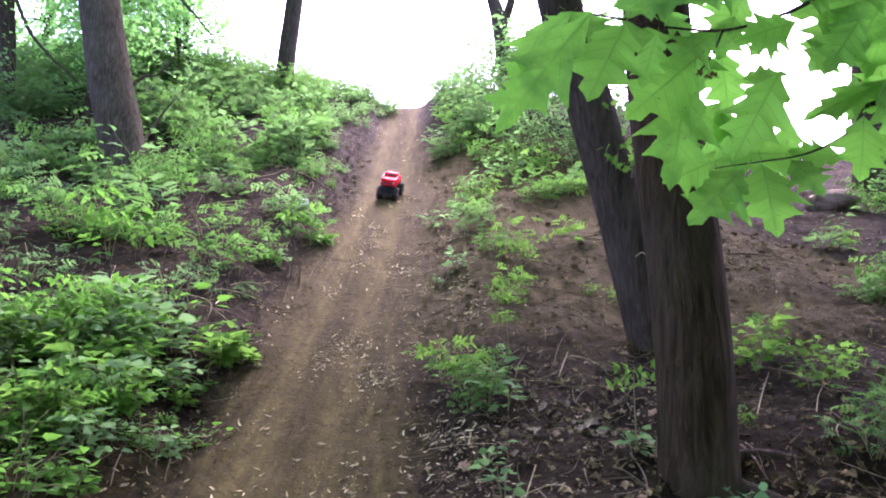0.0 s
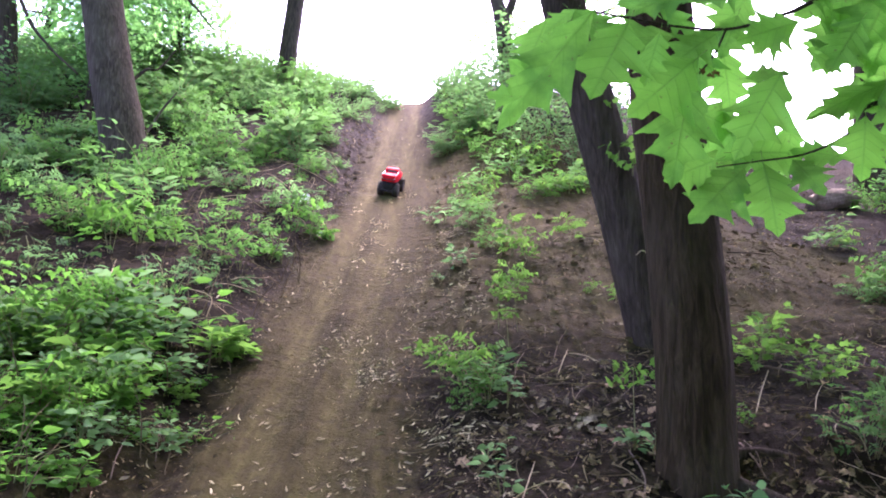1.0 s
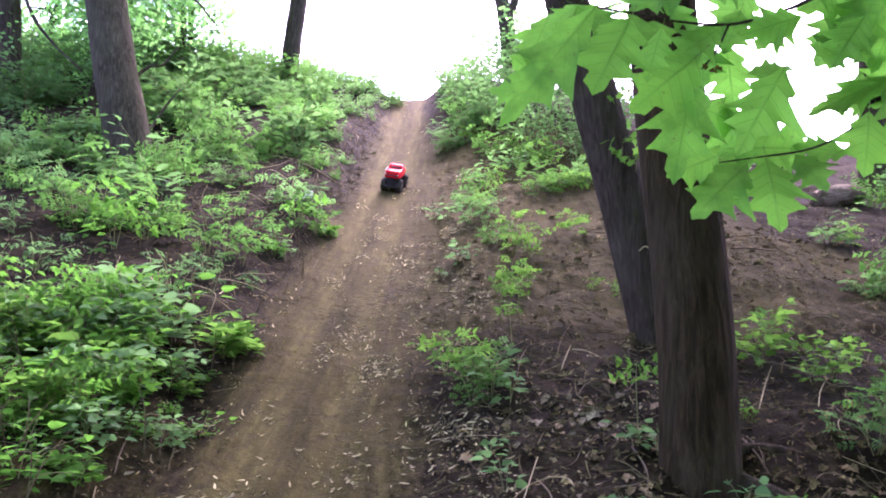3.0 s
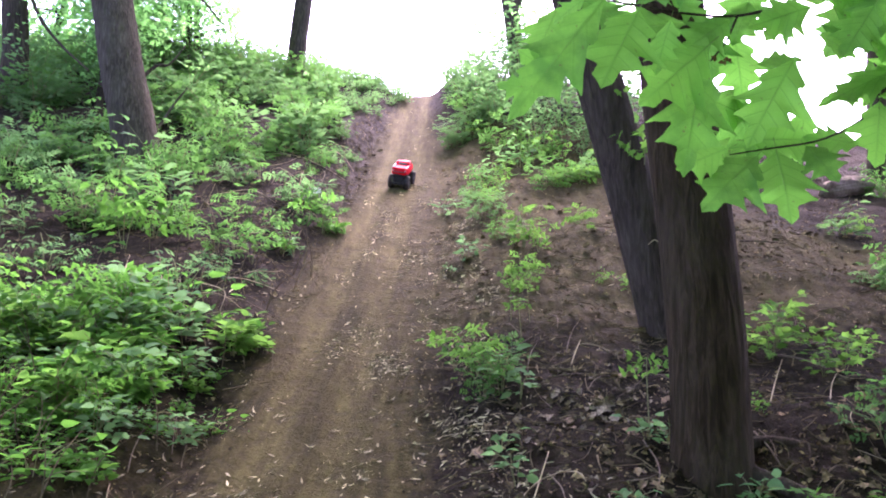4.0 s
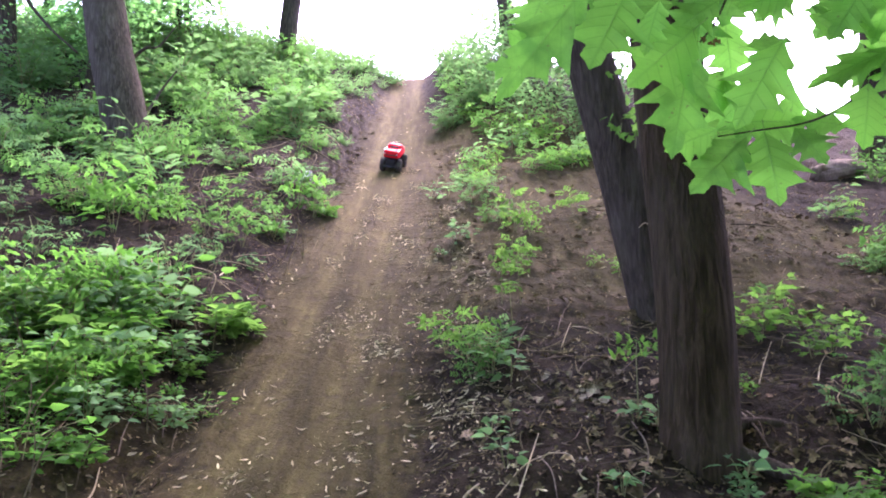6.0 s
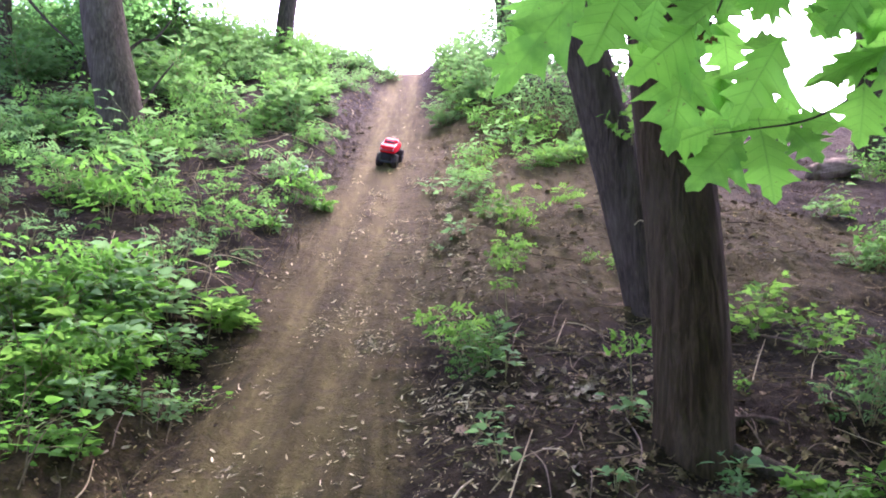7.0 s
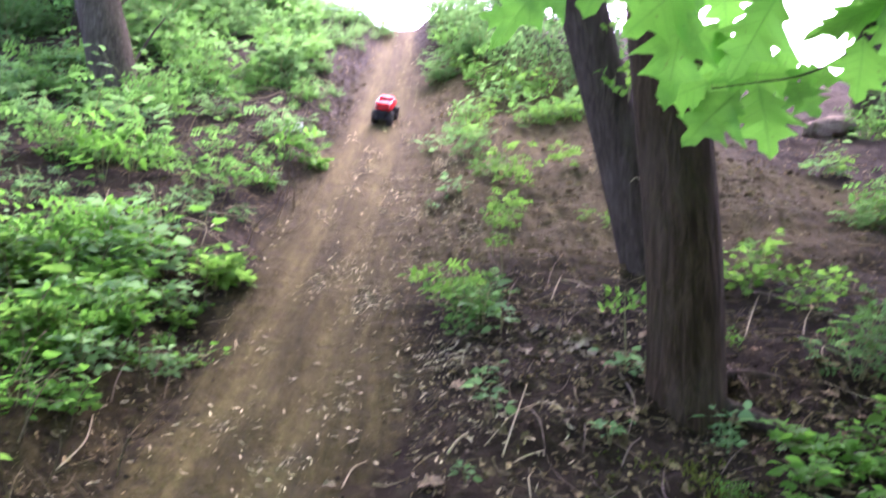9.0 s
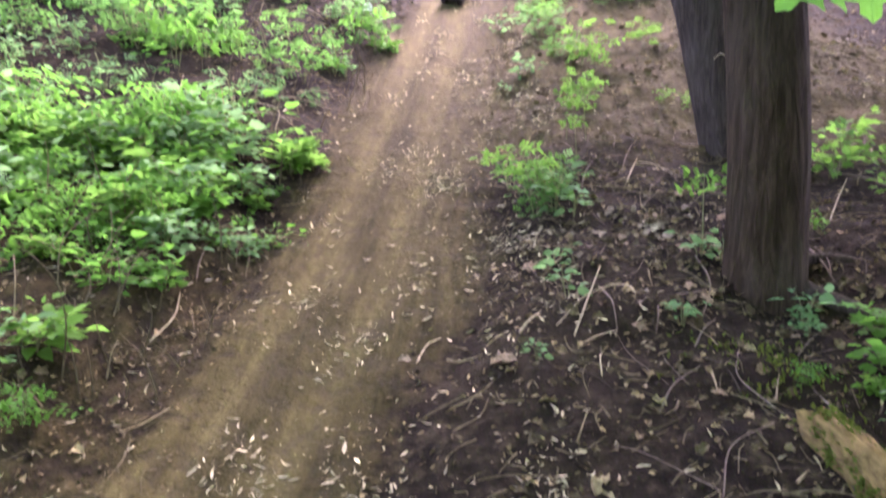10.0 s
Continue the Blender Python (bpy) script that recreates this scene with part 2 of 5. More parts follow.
def oak_leaf_material():
    """Lobed oak leaf with paler veins that run out from the midrib, a little browned in spots."""
    m = Nodes("oak_leaf")
    c = m.add("ShaderNodeTexCoord")
    sep = m.add("ShaderNodeSeparateXYZ")
    m.put(sep, "Vector", c.outputs["Object"])

    def calc(op, a, b=0.0):
        n = m.add("ShaderNodeMath")
        n.operation = op
        m.put(n, "#0", a)
        m.put(n, "#1", b)
        return n.outputs[0]
    ax = calc("ABSOLUTE", sep.outputs["X"])
    run = calc("SUBTRACT", sep.outputs["Y"], calc("MULTIPLY", ax, 0.62))
    saw = calc("ABSOLUTE", calc("SUBTRACT", calc("FRACT", calc("MULTIPLY", run, 7.4)), 0.5))
    side = m.ramp(saw, (0.0, 1.0), (0.05, 0.25), (0.11, 0.0))
    mid = m.ramp(ax, (0.0, 1.0), (0.010, 0.5), (0.028, 0.0))
    vein = m.mix(1.0, side, mid, "LIGHTEN")
    obj = m.add("ShaderNodeObjectInfo")
    base = m.ramp(obj.outputs["Random"], (0.0, (0.0435, 0.1380, 0.0216)), (0.5, (0.0851, 0.2380, 0.0287)), (1.0, (0.1343, 0.3300, 0.0396)))
    pos = m.world()
    base = m.mix(m.ramp(m.noise(11, 5, 0.65, pos), (0.38, 0.0), (0.66, 0.8)), base, (0.140, 0.335, 0.042))
    base = m.mix(m.ramp(m.noise(55, 3, 0.6, pos), (0.27, 0.8), (0.33, 0.0)), base, (0.10, 0.075, 0.03))
    col = m.mix(m.ramp(vein, (0.0, 0.0), (1.0, 0.35)), base, (0.060, 0.180, 0.026))
    nrm = m.bump(vein, 0.5, 0.01, m.bump(m.noise(60, 3, 0.6, pos), 0.3, 0.004))
    dif = m.add("ShaderNodeBsdfDiffuse")
    m.put(dif, "Color", col)
    m.put(dif, "Normal", nrm)
    tra = m.add("ShaderNodeBsdfTranslucent")
    m.put(tra, "Color", m.mix(1.0, col, (1.42, 1.80, 1.5), "MULTIPLY"))
    body = m.add("ShaderNodeMixShader", Fac=0.66)
    m.put(body, "#1", dif)
    m.put(body, "#2", tra)
    gl = m.add("ShaderNodeBsdfGlossy", Roughness=0.5)
    m.put(gl, "Normal", nrm)
    top = m.add("ShaderNodeMixShader", Fac=0.012)
    m.put(top, "#1", body)
    m.put(top, "#2", gl)
    return m.done(top)


LEAF_OAK = oak_leaf_material()
LEAF_COOL = leaf_material("bluish_leaf", (0.036, 0.094, 0.026), (0.062, 0.155, 0.044), (0.110, 0.220, 0.075), 0.45, 0.008, 0.5)
STEM = plain_material("green_stem", (0.10, 0.12, 0.04), (0.17, 0.17, 0.07), 40)
TWIG = plain_material("dry_twig", (0.075, 0.054, 0.036), (0.17, 0.13, 0.09), 60, 0.9, stretch=(1, 1, 0.3))
TWIGLET = plain_material("fine_twig", (0.0940, 0.0720, 0.0346), (0.2726, 0.2200, 0.1082), 60, 0.9, per_island=0.7)
PALE_STICK = plain_material("pale_stick", (0.2200, 0.1700, 0.0943), (0.3800, 0.3100, 0.1804), 60, 0.85)
CHIP = plain_material("pale_chip", (0.42, 0.345, 0.180), (0.72, 0.62, 0.36), 80, 0.85, per_island=0.65)
PALE_LEAF = plain_material("pale_dead_leaf", (0.19, 0.145, 0.085), (0.46, 0.38, 0.24), 60, 0.85, per_island=0.6)
LITTER = plain_material("dead_leaf", (0.1096, 0.0796, 0.0338), (0.3838, 0.3013, 0.1351), 50, 0.85, per_island=0.80)
FALLEN_LEAF = plain_material("fallen_leaf", (0.0900, 0.0600, 0.0328), (0.2400, 0.1700, 0.0943), 9, 0.85)
CLOD = plain_material("soil_clod", (0.0244, 0.0180, 0.0110), (0.0564, 0.0430, 0.0255), 60, 0.95, per_island=0.4)
EARTH = plain_material("dry_earth", (0.055, 0.044, 0.026), (0.115, 0.094, 0.056), 40, 0.95, per_island=0.35)
BARK = bark_material("oak_bark", (0.0335, 0.0230, 0.0123), (0.0625, 0.0432, 0.0235), 0.04)
BARK_DARK = bark_material("dark_bark", (0.0401, 0.0310, 0.0214), (0.0728, 0.0580, 0.0396))
BARK_GREY = bark_material("grey_bark", (0.0440, 0.0372, 0.0245), (0.0860, 0.0740, 0.0500), 0.06)

# ---- mesh tools ----
def arrays_to_mesh(name, V, F, mats, attr=None, shade=True):
    V, F = np.asarray(V, np.float32), np.asarray(F, np.int32)
    me = bpy.data.meshes.new(name)
    me.vertices.add(len(V))
    me.vertices.foreach_set("co", V.ravel())
    n, k = F.shape
    me.loops.add(n * k)
    me.loops.foreach_set("vertex_index", F.ravel())
    me.polygons.add(n)
    me.polygons.foreach_set("loop_start", np.arange(0, n * k, k, dtype=np.int32))
    me.polygons.foreach_set("use_smooth", np.full(n, shade))
    for m in (mats if isinstance(mats, (list, tuple)) else [mats]):
        me.materials.append(m)
    for key, values in (attr or {}).items():
        a = me.attributes.new(key, "FLOAT", "POINT")
        a.data.foreach_set("value", np.asarray(values, np.float32))
    me.update(calc_edges=True)
    return me


def part(name, geo, material, parent, label="", shade=True):
    """One mesh object under a thing or a part. geo: a bmesh, or a pair of vertex and face arrays."""
    if isinstance(geo, tuple):
        me = arrays_to_mesh(name, geo[0], geo[1], material, shade=shade)
    elif isinstance(geo, bpy.types.Mesh):
        me = geo
    else:
        me = bpy.data.meshes.new(name)
        geo.to_mesh(me)
        geo.free()
        me.materials.append(material)
        for p in me.polygons:
            p.use_smooth = shade
    ob = new(name, me)
    ob.parent = parent
    if label:
        tagged(ob, label=label)
    return ob


def thing(name, at, label, category, group="", kind=""):
    ob = new(name)
    ob.empty_display_size = 0.1
    ob.location = at
    return tagged(ob, label, category, group, kind)


def join(parts_):
    vs, fs, n = [], [], 0
    for V, F in parts_:
        vs.append(np.asarray(V, float))
        fs.append(np.asarray(F, int) + n)
        n += len(V)
    return np.vstack(vs), np.vstack(fs)


def spline(points, steps):
    """Catmull-Rom through the points, evenly over each span."""
    P = np.asarray(points, float)
    P = np.vstack([2 * P[0] - P[1], P, 2 * P[-1] - P[-2]])
    out = []
    for i in range(1, len(P) - 2):
        t = np.linspace(0, 1, steps, endpoint=False)[:, None]
        a, b, c, d = P[i - 1], P[i], P[i + 1], P[i + 2]
        out.append(0.5 * (2 * b + (c - a) * t + (2 * a - 5 * b + 4 * c - d) * t ** 2 + (3 * b - a - 3 * c + d) * t ** 3))
    out.append(P[-2][None])
    return np.vstack(out)


def tube(points, radii, sides=8, steps=6, shape=None):
    """A closed tapering tube of quads. shape(angle, along) scales the radius."""
    C = spline(points, steps)
    R = np.interp(np.linspace(0, 1, len(C)), np.linspace(0, 1, len(radii)), radii)
    T = np.gradient(C, axis=0)
    T /= np.linalg.norm(T, axis=1)[:, None] + 1e-9
    ref = np.array([1.0, 0, 0]) if abs(T[:, 0]).mean() < 0.8 else np.array([0, 1.0, 0])
    A = np.cross(T, ref)
    A /= np.linalg.norm(A, axis=1)[:, None]
    B = np.cross(T, A)
    th = np.linspace(0, 2 * np.pi, sides, endpoint=False)
    s = np.linspace(0, 1, len(C))
    rad = R[:, None] * (shape(th[None, :], s[:, None], C) if shape else 1.0) * np.ones((len(C), sides))
    V = C[:, None, :] + rad[..., None] * (np.cos(th)[None, :, None] * A[:, None, :] + np.sin(th)[None, :, None] * B[:, None, :])
    n = len(C)
    i, j = np.meshgrid(np.arange(n - 1), np.arange(sides), indexing="ij")
    q = lambda a, b: a * sides + b % sides
    F = np.stack([q(i, j), q(i, j + 1), q(i + 1, j + 1), q(i + 1, j)], -1).reshape(-1, 4)
    V = np.vstack([V.reshape(-1, 3), C[:1], C[-1:]])
    lo, hi = n * sides, n * sides + 1
    k = np.arange(0, sides, 2)
    caps = [np.stack([np.full(len(k), lo), (k + 2) % sides, (k + 1) % sides, k], 1),
            np.stack([np.full(len(k), hi), (n - 1) * sides + k, (n - 1) * sides + (k + 1) % sides, (n - 1) * sides + (k + 2) % sides], 1)]
    return V, np.vstack([F] + caps)


# leaf blanks: length along +y, 1 long, quads
OVATE_V = np.array([(0, 0, 0), (0, .34, .0), (0, .70, -.02), (0, 1, -.12), (-.29, .26, .08), (-.24, .62, .05), (.29, .26, .08), (.24, .62, .05)])
OVATE_T = np.array([(0, 1, 4), (0, 6, 1), (1, 2, 5), (1, 5, 4), (1, 6, 7), (1, 7, 2), (2, 3, 5), (2, 7, 3)])
SMALL_V = np.array([(0, 0, 0), (0, .5, -.03), (0, 1, -.10), (-.27, .42, .07), (.27, .42, .07)])
SMALL_T = np.array([(0, 1, 3), (1, 2, 3), (0, 4, 1), (1, 4, 2)])
# a small maple-like leaf of three points
LOBED_V = np.array([(0, 0, 0), (0, .40, 0), (0, 1, -.10), (-.42, .62, .03), (.42, .62, .03), (-.30, .12, .05), (.30, .12, .05), (-.14, .60, .03), (.14, .60, .03), (-.24, .34, .05), (.24, .34, .05)])
LOBED_T = np.array([(0, 1, 5), (1, 9, 5), (1, 3, 9), (1, 7, 3), (1, 2, 7), (1, 8, 2), (1, 4, 8), (1, 10, 4), (1, 6, 10), (0, 6, 1)])


def compound(pairs, droop, wide):
    """A feathered leaf, 1 long: pairs of drooping leaflets along a midrib and one at its tip."""
    V, T = [], []

    def leaflet(y, a, size, z):
        n, c, s_ = len(V), math.cos(a), math.sin(a)
        for u, v, h in ((0, 0, 0), (-wide, 0.42, 0.05), (0, 1, -0.22), (wide, 0.42, 0.05)):
            V.append((size * (u * c + v * s_), y + size * (v * c - u * s_), z + size * h))
        T.extend(((n, n + 2, n + 1), (n, n + 3, n + 2)))
    for i in range(pairs):
        f = 0.22 + 0.56 * i / max(1, pairs - 1)
        for side in (-1, 1):
            leaflet(f, side * (1.25 - 0.45 * f), 0.44 * (1 - 0.25 * abs(f - 0.5)), -droop * f * f)
    leaflet(0.66, 0.0, 0.42, -droop * 0.44)
    return np.array(V), np.array(T)


PINNATE_V, PINNATE_T = compound(3, 0.22, 0.25)
PALMATE_V, PALMATE_T = compound(2, 0.14, 0.30)
CURL_V = np.array([(0, 0, 0), (0, .33, .10), (0, .68, .13), (0, 1, .05), (-.34, .22, .30), (-.27, .45, .16), (-.33, .68, .34), (.34, .25, .22), (.24, .45, .18), (.30, .66, .36)])
CURL_T = np.array([(0, 1, 4), (4, 1, 5), (5, 1, 2), (5, 2, 6), (6, 2, 3), (0, 7, 1), (7, 8, 1), (8, 2, 1), (8, 9, 2), (9, 3, 2)])


def unit(v):
    return v / (np.linalg.norm(v, axis=-1, keepdims=True) + 1e-9)


def strew(TV, TF, at, way, up, size):
    """Copies of a blank at the points, lying along way with their face towards up. Returns one mesh's arrays."""
    y = unit(way)
    x = unit(np.cross(y, up))
    z = np.cross(x, y)
    size = np.asarray(size)[:, None, None]
    V = at[:, None, :] + size * (TV[None, :, :1] * x[:, None] + TV[None, :, 1:2] * y[:, None] + TV[None, :, 2:] * z[:, None])
    n, k = len(at), len(TV)
    F = TF[None] + (np.arange(n) * k)[:, None, None]
    return V.reshape(-1, 3), F.reshape(-1, TF.shape[1])


def turned(geo, m, at, scale):
    a = np.array(((math.cos(m), -math.sin(m), 0), (math.sin(m), math.cos(m), 0), (0, 0, 1)))
    return geo[0] @ a.T * scale + np.asarray(at), geo[1]


def ground_z(x, y):
    return float(np.ravel(height(x, y))[0])

# ---- the ground, one sheet to the horizon ----
def grid_lines(fine_lo, fine_hi, step, reach):
    mid = np.arange(fine_lo, fine_hi + step / 2, step)
    out, d = [], step
    x = fine_hi
    while x < reach:
        d *= 1.13
        x += d
        out.append(x)
    out = np.array(out)
    return mid, out


def build_ground():
    mx, gx = grid_lines(-3.2, 4.0, 0.030, 700)
    my, gy = grid_lines(1.4, 9.0, 0.034, 700)
    xs = np.concatenate([(-3.2 - (gx - 4.0))[::-1], mx, gx])
    ys = np.concatenate([(1.4 - (gy - 9.0))[::-1], my, gy])
    # keep the far bank well sampled
    ys = np.unique(np.concatenate([ys, np.arange(9.05, 24, 0.07)]))
    xs = np.unique(np.concatenate([xs, np.arange(-12, -3.2, 0.09), np.arange(4.05, 11, 0.09)]))
    X, Y = np.meshgrid(xs, ys)
    Z = height(X, Y)
    near = smooth(14, 9, np.hypot(X, Y))
    bare = np.maximum(trail_mask(X, Y) * smooth(16, 13.6, Y), 0.78 * side_trail_mask(X, Y))
    # trodden ground higher up beside the trail and along its left edge
    # its paleness also carries the brighter light up the slope
    worn = 0.90 * smooth(3.6, 4.9, Y) * smooth(11.5, 9.5, Y) * smooth(-0.6, 0.0, X) * smooth(3.4, 1.6, X) + 0.40 * smooth(4.2, 3.0, Y) * smooth(-0.8, -1.0, X) * smooth(-2.6, -1.6, X)
    bare = np.maximum(bare, worn)
    Z = Z + near * (0.010 * waves(X, Y, 0.16, 11, 2) + 0.008 * waves(X, Y, 0.09, 12, 2)) * (1 - 0.85 * trail_mask(X, Y))
    nx, ny = len(xs), len(ys)
    i, j = np.meshgrid(np.arange(ny - 1), np.arange(nx - 1), indexing="ij")
    a = i * nx + j
    F = np.stack([a, a + 1, a + nx + 1, a + nx], -1).reshape(-1, 4)
    V = np.stack([X, Y, Z], -1).reshape(-1, 3)
    me = arrays_to_mesh("ground", V, F, SOIL, {"bare": bare.ravel(), "rut": rut_mask(X, Y).ravel()})
    return tagged(new("ground", me), "dark forest soil bank with a worn brown dirt trail", "ground", kind="structure")


build_ground()

# ---- trees ----
def bark_shape(seed, depth=0.06, flare=0.5, lobes=5):
    """Furrowed bark, a slightly irregular section and a root flare at the foot."""
    rng = np.random.RandomState(seed)
    ph = rng.uniform(0, 6.28, 8)

    def shape(th, s, C):
        h = (C[:, 2] - C[0, 2])[:, None]
        r = 1 + 0.05 * np.sin(2 * th + ph[0] + 0.8 * h) + 0.04 * np.sin(3 * th + ph[1] - 0.5 * h)
        ridge = np.abs(np.sin(9 * th + ph[2] + 1.3 * np.sin(2.1 * h + ph[3]))) + 0.6 * np.abs(np.sin(14 * th + ph[4] + 1.7 * np.sin(3.7 * h + ph[5])))
        r = r + depth * (ridge - 0.8)
        foot = np.exp(-h / 0.16)
        return r + flare * foot * (0.55 + 0.45 * np.sin(lobes * th + ph[6]))
    return shape


def crown_leaves(rng, centres, spread, count, size, flat=0.7, blank=(SMALL_V, SMALL_T)):
    """Leaves in loose clumps round the centres."""
    centres = np.asarray(centres)
    k = rng.randint(0, len(centres), count)
    sub = centres[k] + rng.normal(0, 1, (count, 3)) * spread * np.array([1, 1, flat]) * 0.45
    # gather the leaves into sprays
    spray = rng.normal(0, 1, (max(8, count // 14), 3)) * spread * np.array([1, 1, flat]) * 0.55 + centres[rng.randint(0, len(centres), max(8, count // 14))]
    pick = rng.randint(0, len(spray), count)
    at = np.where((rng.rand(count) < 0.75)[:, None], spray[pick] + rng.normal(0, 1, (count, 3)) * np.array([0.13, 0.13, 0.06]) * (0.5 + spread), sub)
    way = rng.normal(0, 1, (count, 3)) * np.array([1, 1, 0.35]) + np.array([0, 0, -0.35])
    up = rng.normal(0, 0.45, (count, 3)) + np.array([0, 0, 1.0])
    return strew(blank[0], blank[1], at, way, up, size * rng.uniform(0.6, 1.25, count))


def tree(points, radii, bark, label, seed, limbs=(), crown=None, sides=28, steps=14, flare=0.5, depth=0.06, category="tree"):
    """Trunk along the points, limbs as (points, r0, r1), crown as (centres, spread, count, leaf size)."""
    rng = np.random.RandomState(seed)
    base = np.array(points[0], float)
    ob = thing("tree", base, label, category)
    P = np.array(points, float) - base
    P = np.vstack([P[0] - np.array([0, 0, 0.25]), P])
    part("trunk", tube(P, [radii[0]] + list(radii), sides, steps, bark_shape(seed, depth, flare)), bark, ob)
    for pts, r0, r1 in limbs:
        part("limb", tube(np.array(pts, float) - base, [r0, 0.5 * (r0 + r1), r1], 8, 6), bark, ob)
    if crown:
        centres, spread, count, size = crown
        part("crown", crown_leaves(rng, np.array(centres, float) - base, spread, count, size), LEAF_TREE, ob, "green leafy crown")
    return ob


def spread_crown(seed, top, reach, high, n):
    rng = np.random.RandomState(seed)
    a = rng.uniform(0, 6.28, n)
    r = reach * np.sqrt(rng.rand(n))
    return np.stack([top[0] + r * np.cos(a), top[1] + r * np.sin(a), top[2] + high * rng.uniform(0, 1, n) * (1.15 - r / reach)], 1)


def limbs_to(points, centres, r0):
    """Limbs that leave the upper trunk for every third clump."""
    P = np.array(points, float)
    out = []
    for i, c in enumerate(centres[::3]):
        s = P[-1] * 0.6 + P[-2] * 0.4 if i % 2 else P[-1]
        out.append(([s, s * 0.45 + c * 0.55 + np.array([0, 0, 0.25]), c], r0, r0 * 0.25))
    return out


OAK = [(0.917, 2.900, 0.880), (0.924, 2.920, 1.113), (0.922, 2.940, 1.477), (0.902, 2.980, 1.901), (0.873, 3.030, 2.353), (0.862, 3.100, 2.842), (0.886, 3.200, 3.640), (0.92, 3.3, 5.2), (0.95, 3.4, 7.0)]
# unseen crown, set off the trunk to shade the near ground
c = spread_crown(31, (2.2, 1.8, 5.2), 3.1, 2.8, 50)
tree(OAK, [0.142, 0.137, 0.134, 0.132, 0.128, 0.122, 0.11, 0.09, 0.06], BARK, "upright oak trunk with furrowed grey-brown bark at the trail's edge", 3,
     limbs_to(OAK, c, 0.05), (c, 0.8, 30000, 0.17), 56, 16, 0.32, 0.035)

LEANER = [(1.150, 4.230, 1.330), (1.094, 4.220, 1.586), (0.987, 4.250, 2.072), (0.803, 4.300, 2.807), (0.662, 4.350, 3.383), (0.490, 4.450, 4.298), (0.3, 4.6, 5.6), (0.2, 4.7, 7.0)]
# crown out of view, moved over to block sun from the foreground
c = spread_crown(37, (1.6, 5.5, 6.5), 2.9, 2.4, 38)
leaner = tree(LEANER, [0.145, 0.138, 0.136, 0.132, 0.125, 0.115, 0.09, 0.06], BARK_DARK, "dark leaning trunk behind the upright oak", 7,
     limbs_to(LEANER, c, 0.05), (c, 0.8, 26000, 0.15), 40, 14, 0.30, 0.04)



def shoots(ob, base, spots, seed):
    """Small leafy shoots that sprout from a trunk."""
    rng = np.random.RandomState(seed)
    for x, y, z, n in spots:
        p = np.array([x, y, z]) - np.array(base)
        for _ in range(n):
            q = p + rng.normal(0, 1, 3) * np.array([0.07, 0.05, 0.05])
            g = strew(LOBED_V, LOBED_T, q[None], rng.normal(0, 1, (1, 3)), rng.normal(0, 0.5, (1, 3)) + np.array([0, -0.4, 1.0]), rng.uniform(0.05, 0.085, 1))
            part("leaf", g, LEAF_YOUNG, ob)
        part("shoot", tube([p + np.array([0.02, 0.12, -0.06]), p + np.array([0.01, 0.05, 0.0]), p], [0.004, 0.003, 0.0015], 5, 4), STEM, ob, "small green shoot")


part("vine", tube(np.array([(0.993, 4.080, 1.887), (1.015, 4.050, 1.908), (1.044, 4.050, 1.890), (1.075, 4.060, 1.851), (1.120, 4.100, 1.808)]) - np.array(LEANER[0]), [0.003, 0.004, 0.002], 5, 5), PALE_STICK, leaner, "pale dead strand of vine")
shoots(leaner, LEANER[0], ((0.90, 4.02, 2.42, 14), (0.94, 3.95, 2.70, 8), (0.96, 3.95, 2.36, 6)), 9)

LEFT = [(-3.225, 7.950, 3.02), (-3.300, 7.950, 3.502), (-3.442, 8.000, 4.051), (-3.652, 8.100, 5.006), (-4.028, 8.300, 6.718), (-4.2, 8.4, 8.6)]
# unseen crown shifted inward to shade the middle bank
c = spread_crown(41, (-3.2, 8.6, 7.6), 2.6, 2.3, 26)
tree(LEFT, [0.245, 0.225, 0.215, 0.20, 0.17, 0.12], BARK_GREY, "stout grey-brown trunk leaning on the overgrown bank", 11,
     limbs_to(LEFT, c, 0.06) + [([(-4.0, 8.3, 6.6), (-2.923, 8.400, 5.204), (-2.747, 8.500, 5.003), (-2.593, 8.600, 4.811)], 0.022, 0.006), ([(-3.35, 8.10, 3.98), (-3.18, 8.2, 4.20), (-3.05, 8.25, 4.24), (-2.93, 8.40, 4.50)], 0.022, 0.007),
                              ([(-3.30, 8.05, 3.30), (-3.255, 8.50, 3.602), (-3.158, 8.70, 3.917), (-3.042, 8.80, 4.141)], 0.022, 0.008)],
     (c, 0.8, 4500, 0.15), 36, 14, 0.35, 0.04)

FAR_LEFT = [(-5.70, 10.0, 4.05), (-5.715, 10.0, 4.70), (-5.722, 10.0, 5.217), (-5.772, 10.0, 5.828), (-5.899, 10.0, 6.995), (-6.0, 10.1, 9.0)]
c = spread_crown(43, (-6.6, 10.3, 7.6), 2.6, 2.5, 18)
tree(FAR_LEFT, [0.18, 0.165, 0.16, 0.155, 0.14, 0.09], BARK_DARK, "dark straight trunk among shrubs high on the bank", 13, limbs_to(FAR_LEFT, c, 0.05) + [([(-5.86, 10.0, 6.6), (-5.304, 9.700, 5.443), (-4.890, 9.500, 4.933), (-4.413, 9.300, 4.515)], 0.03, 0.010)], (c, 0.8, 900, 0.12), 24, 10)

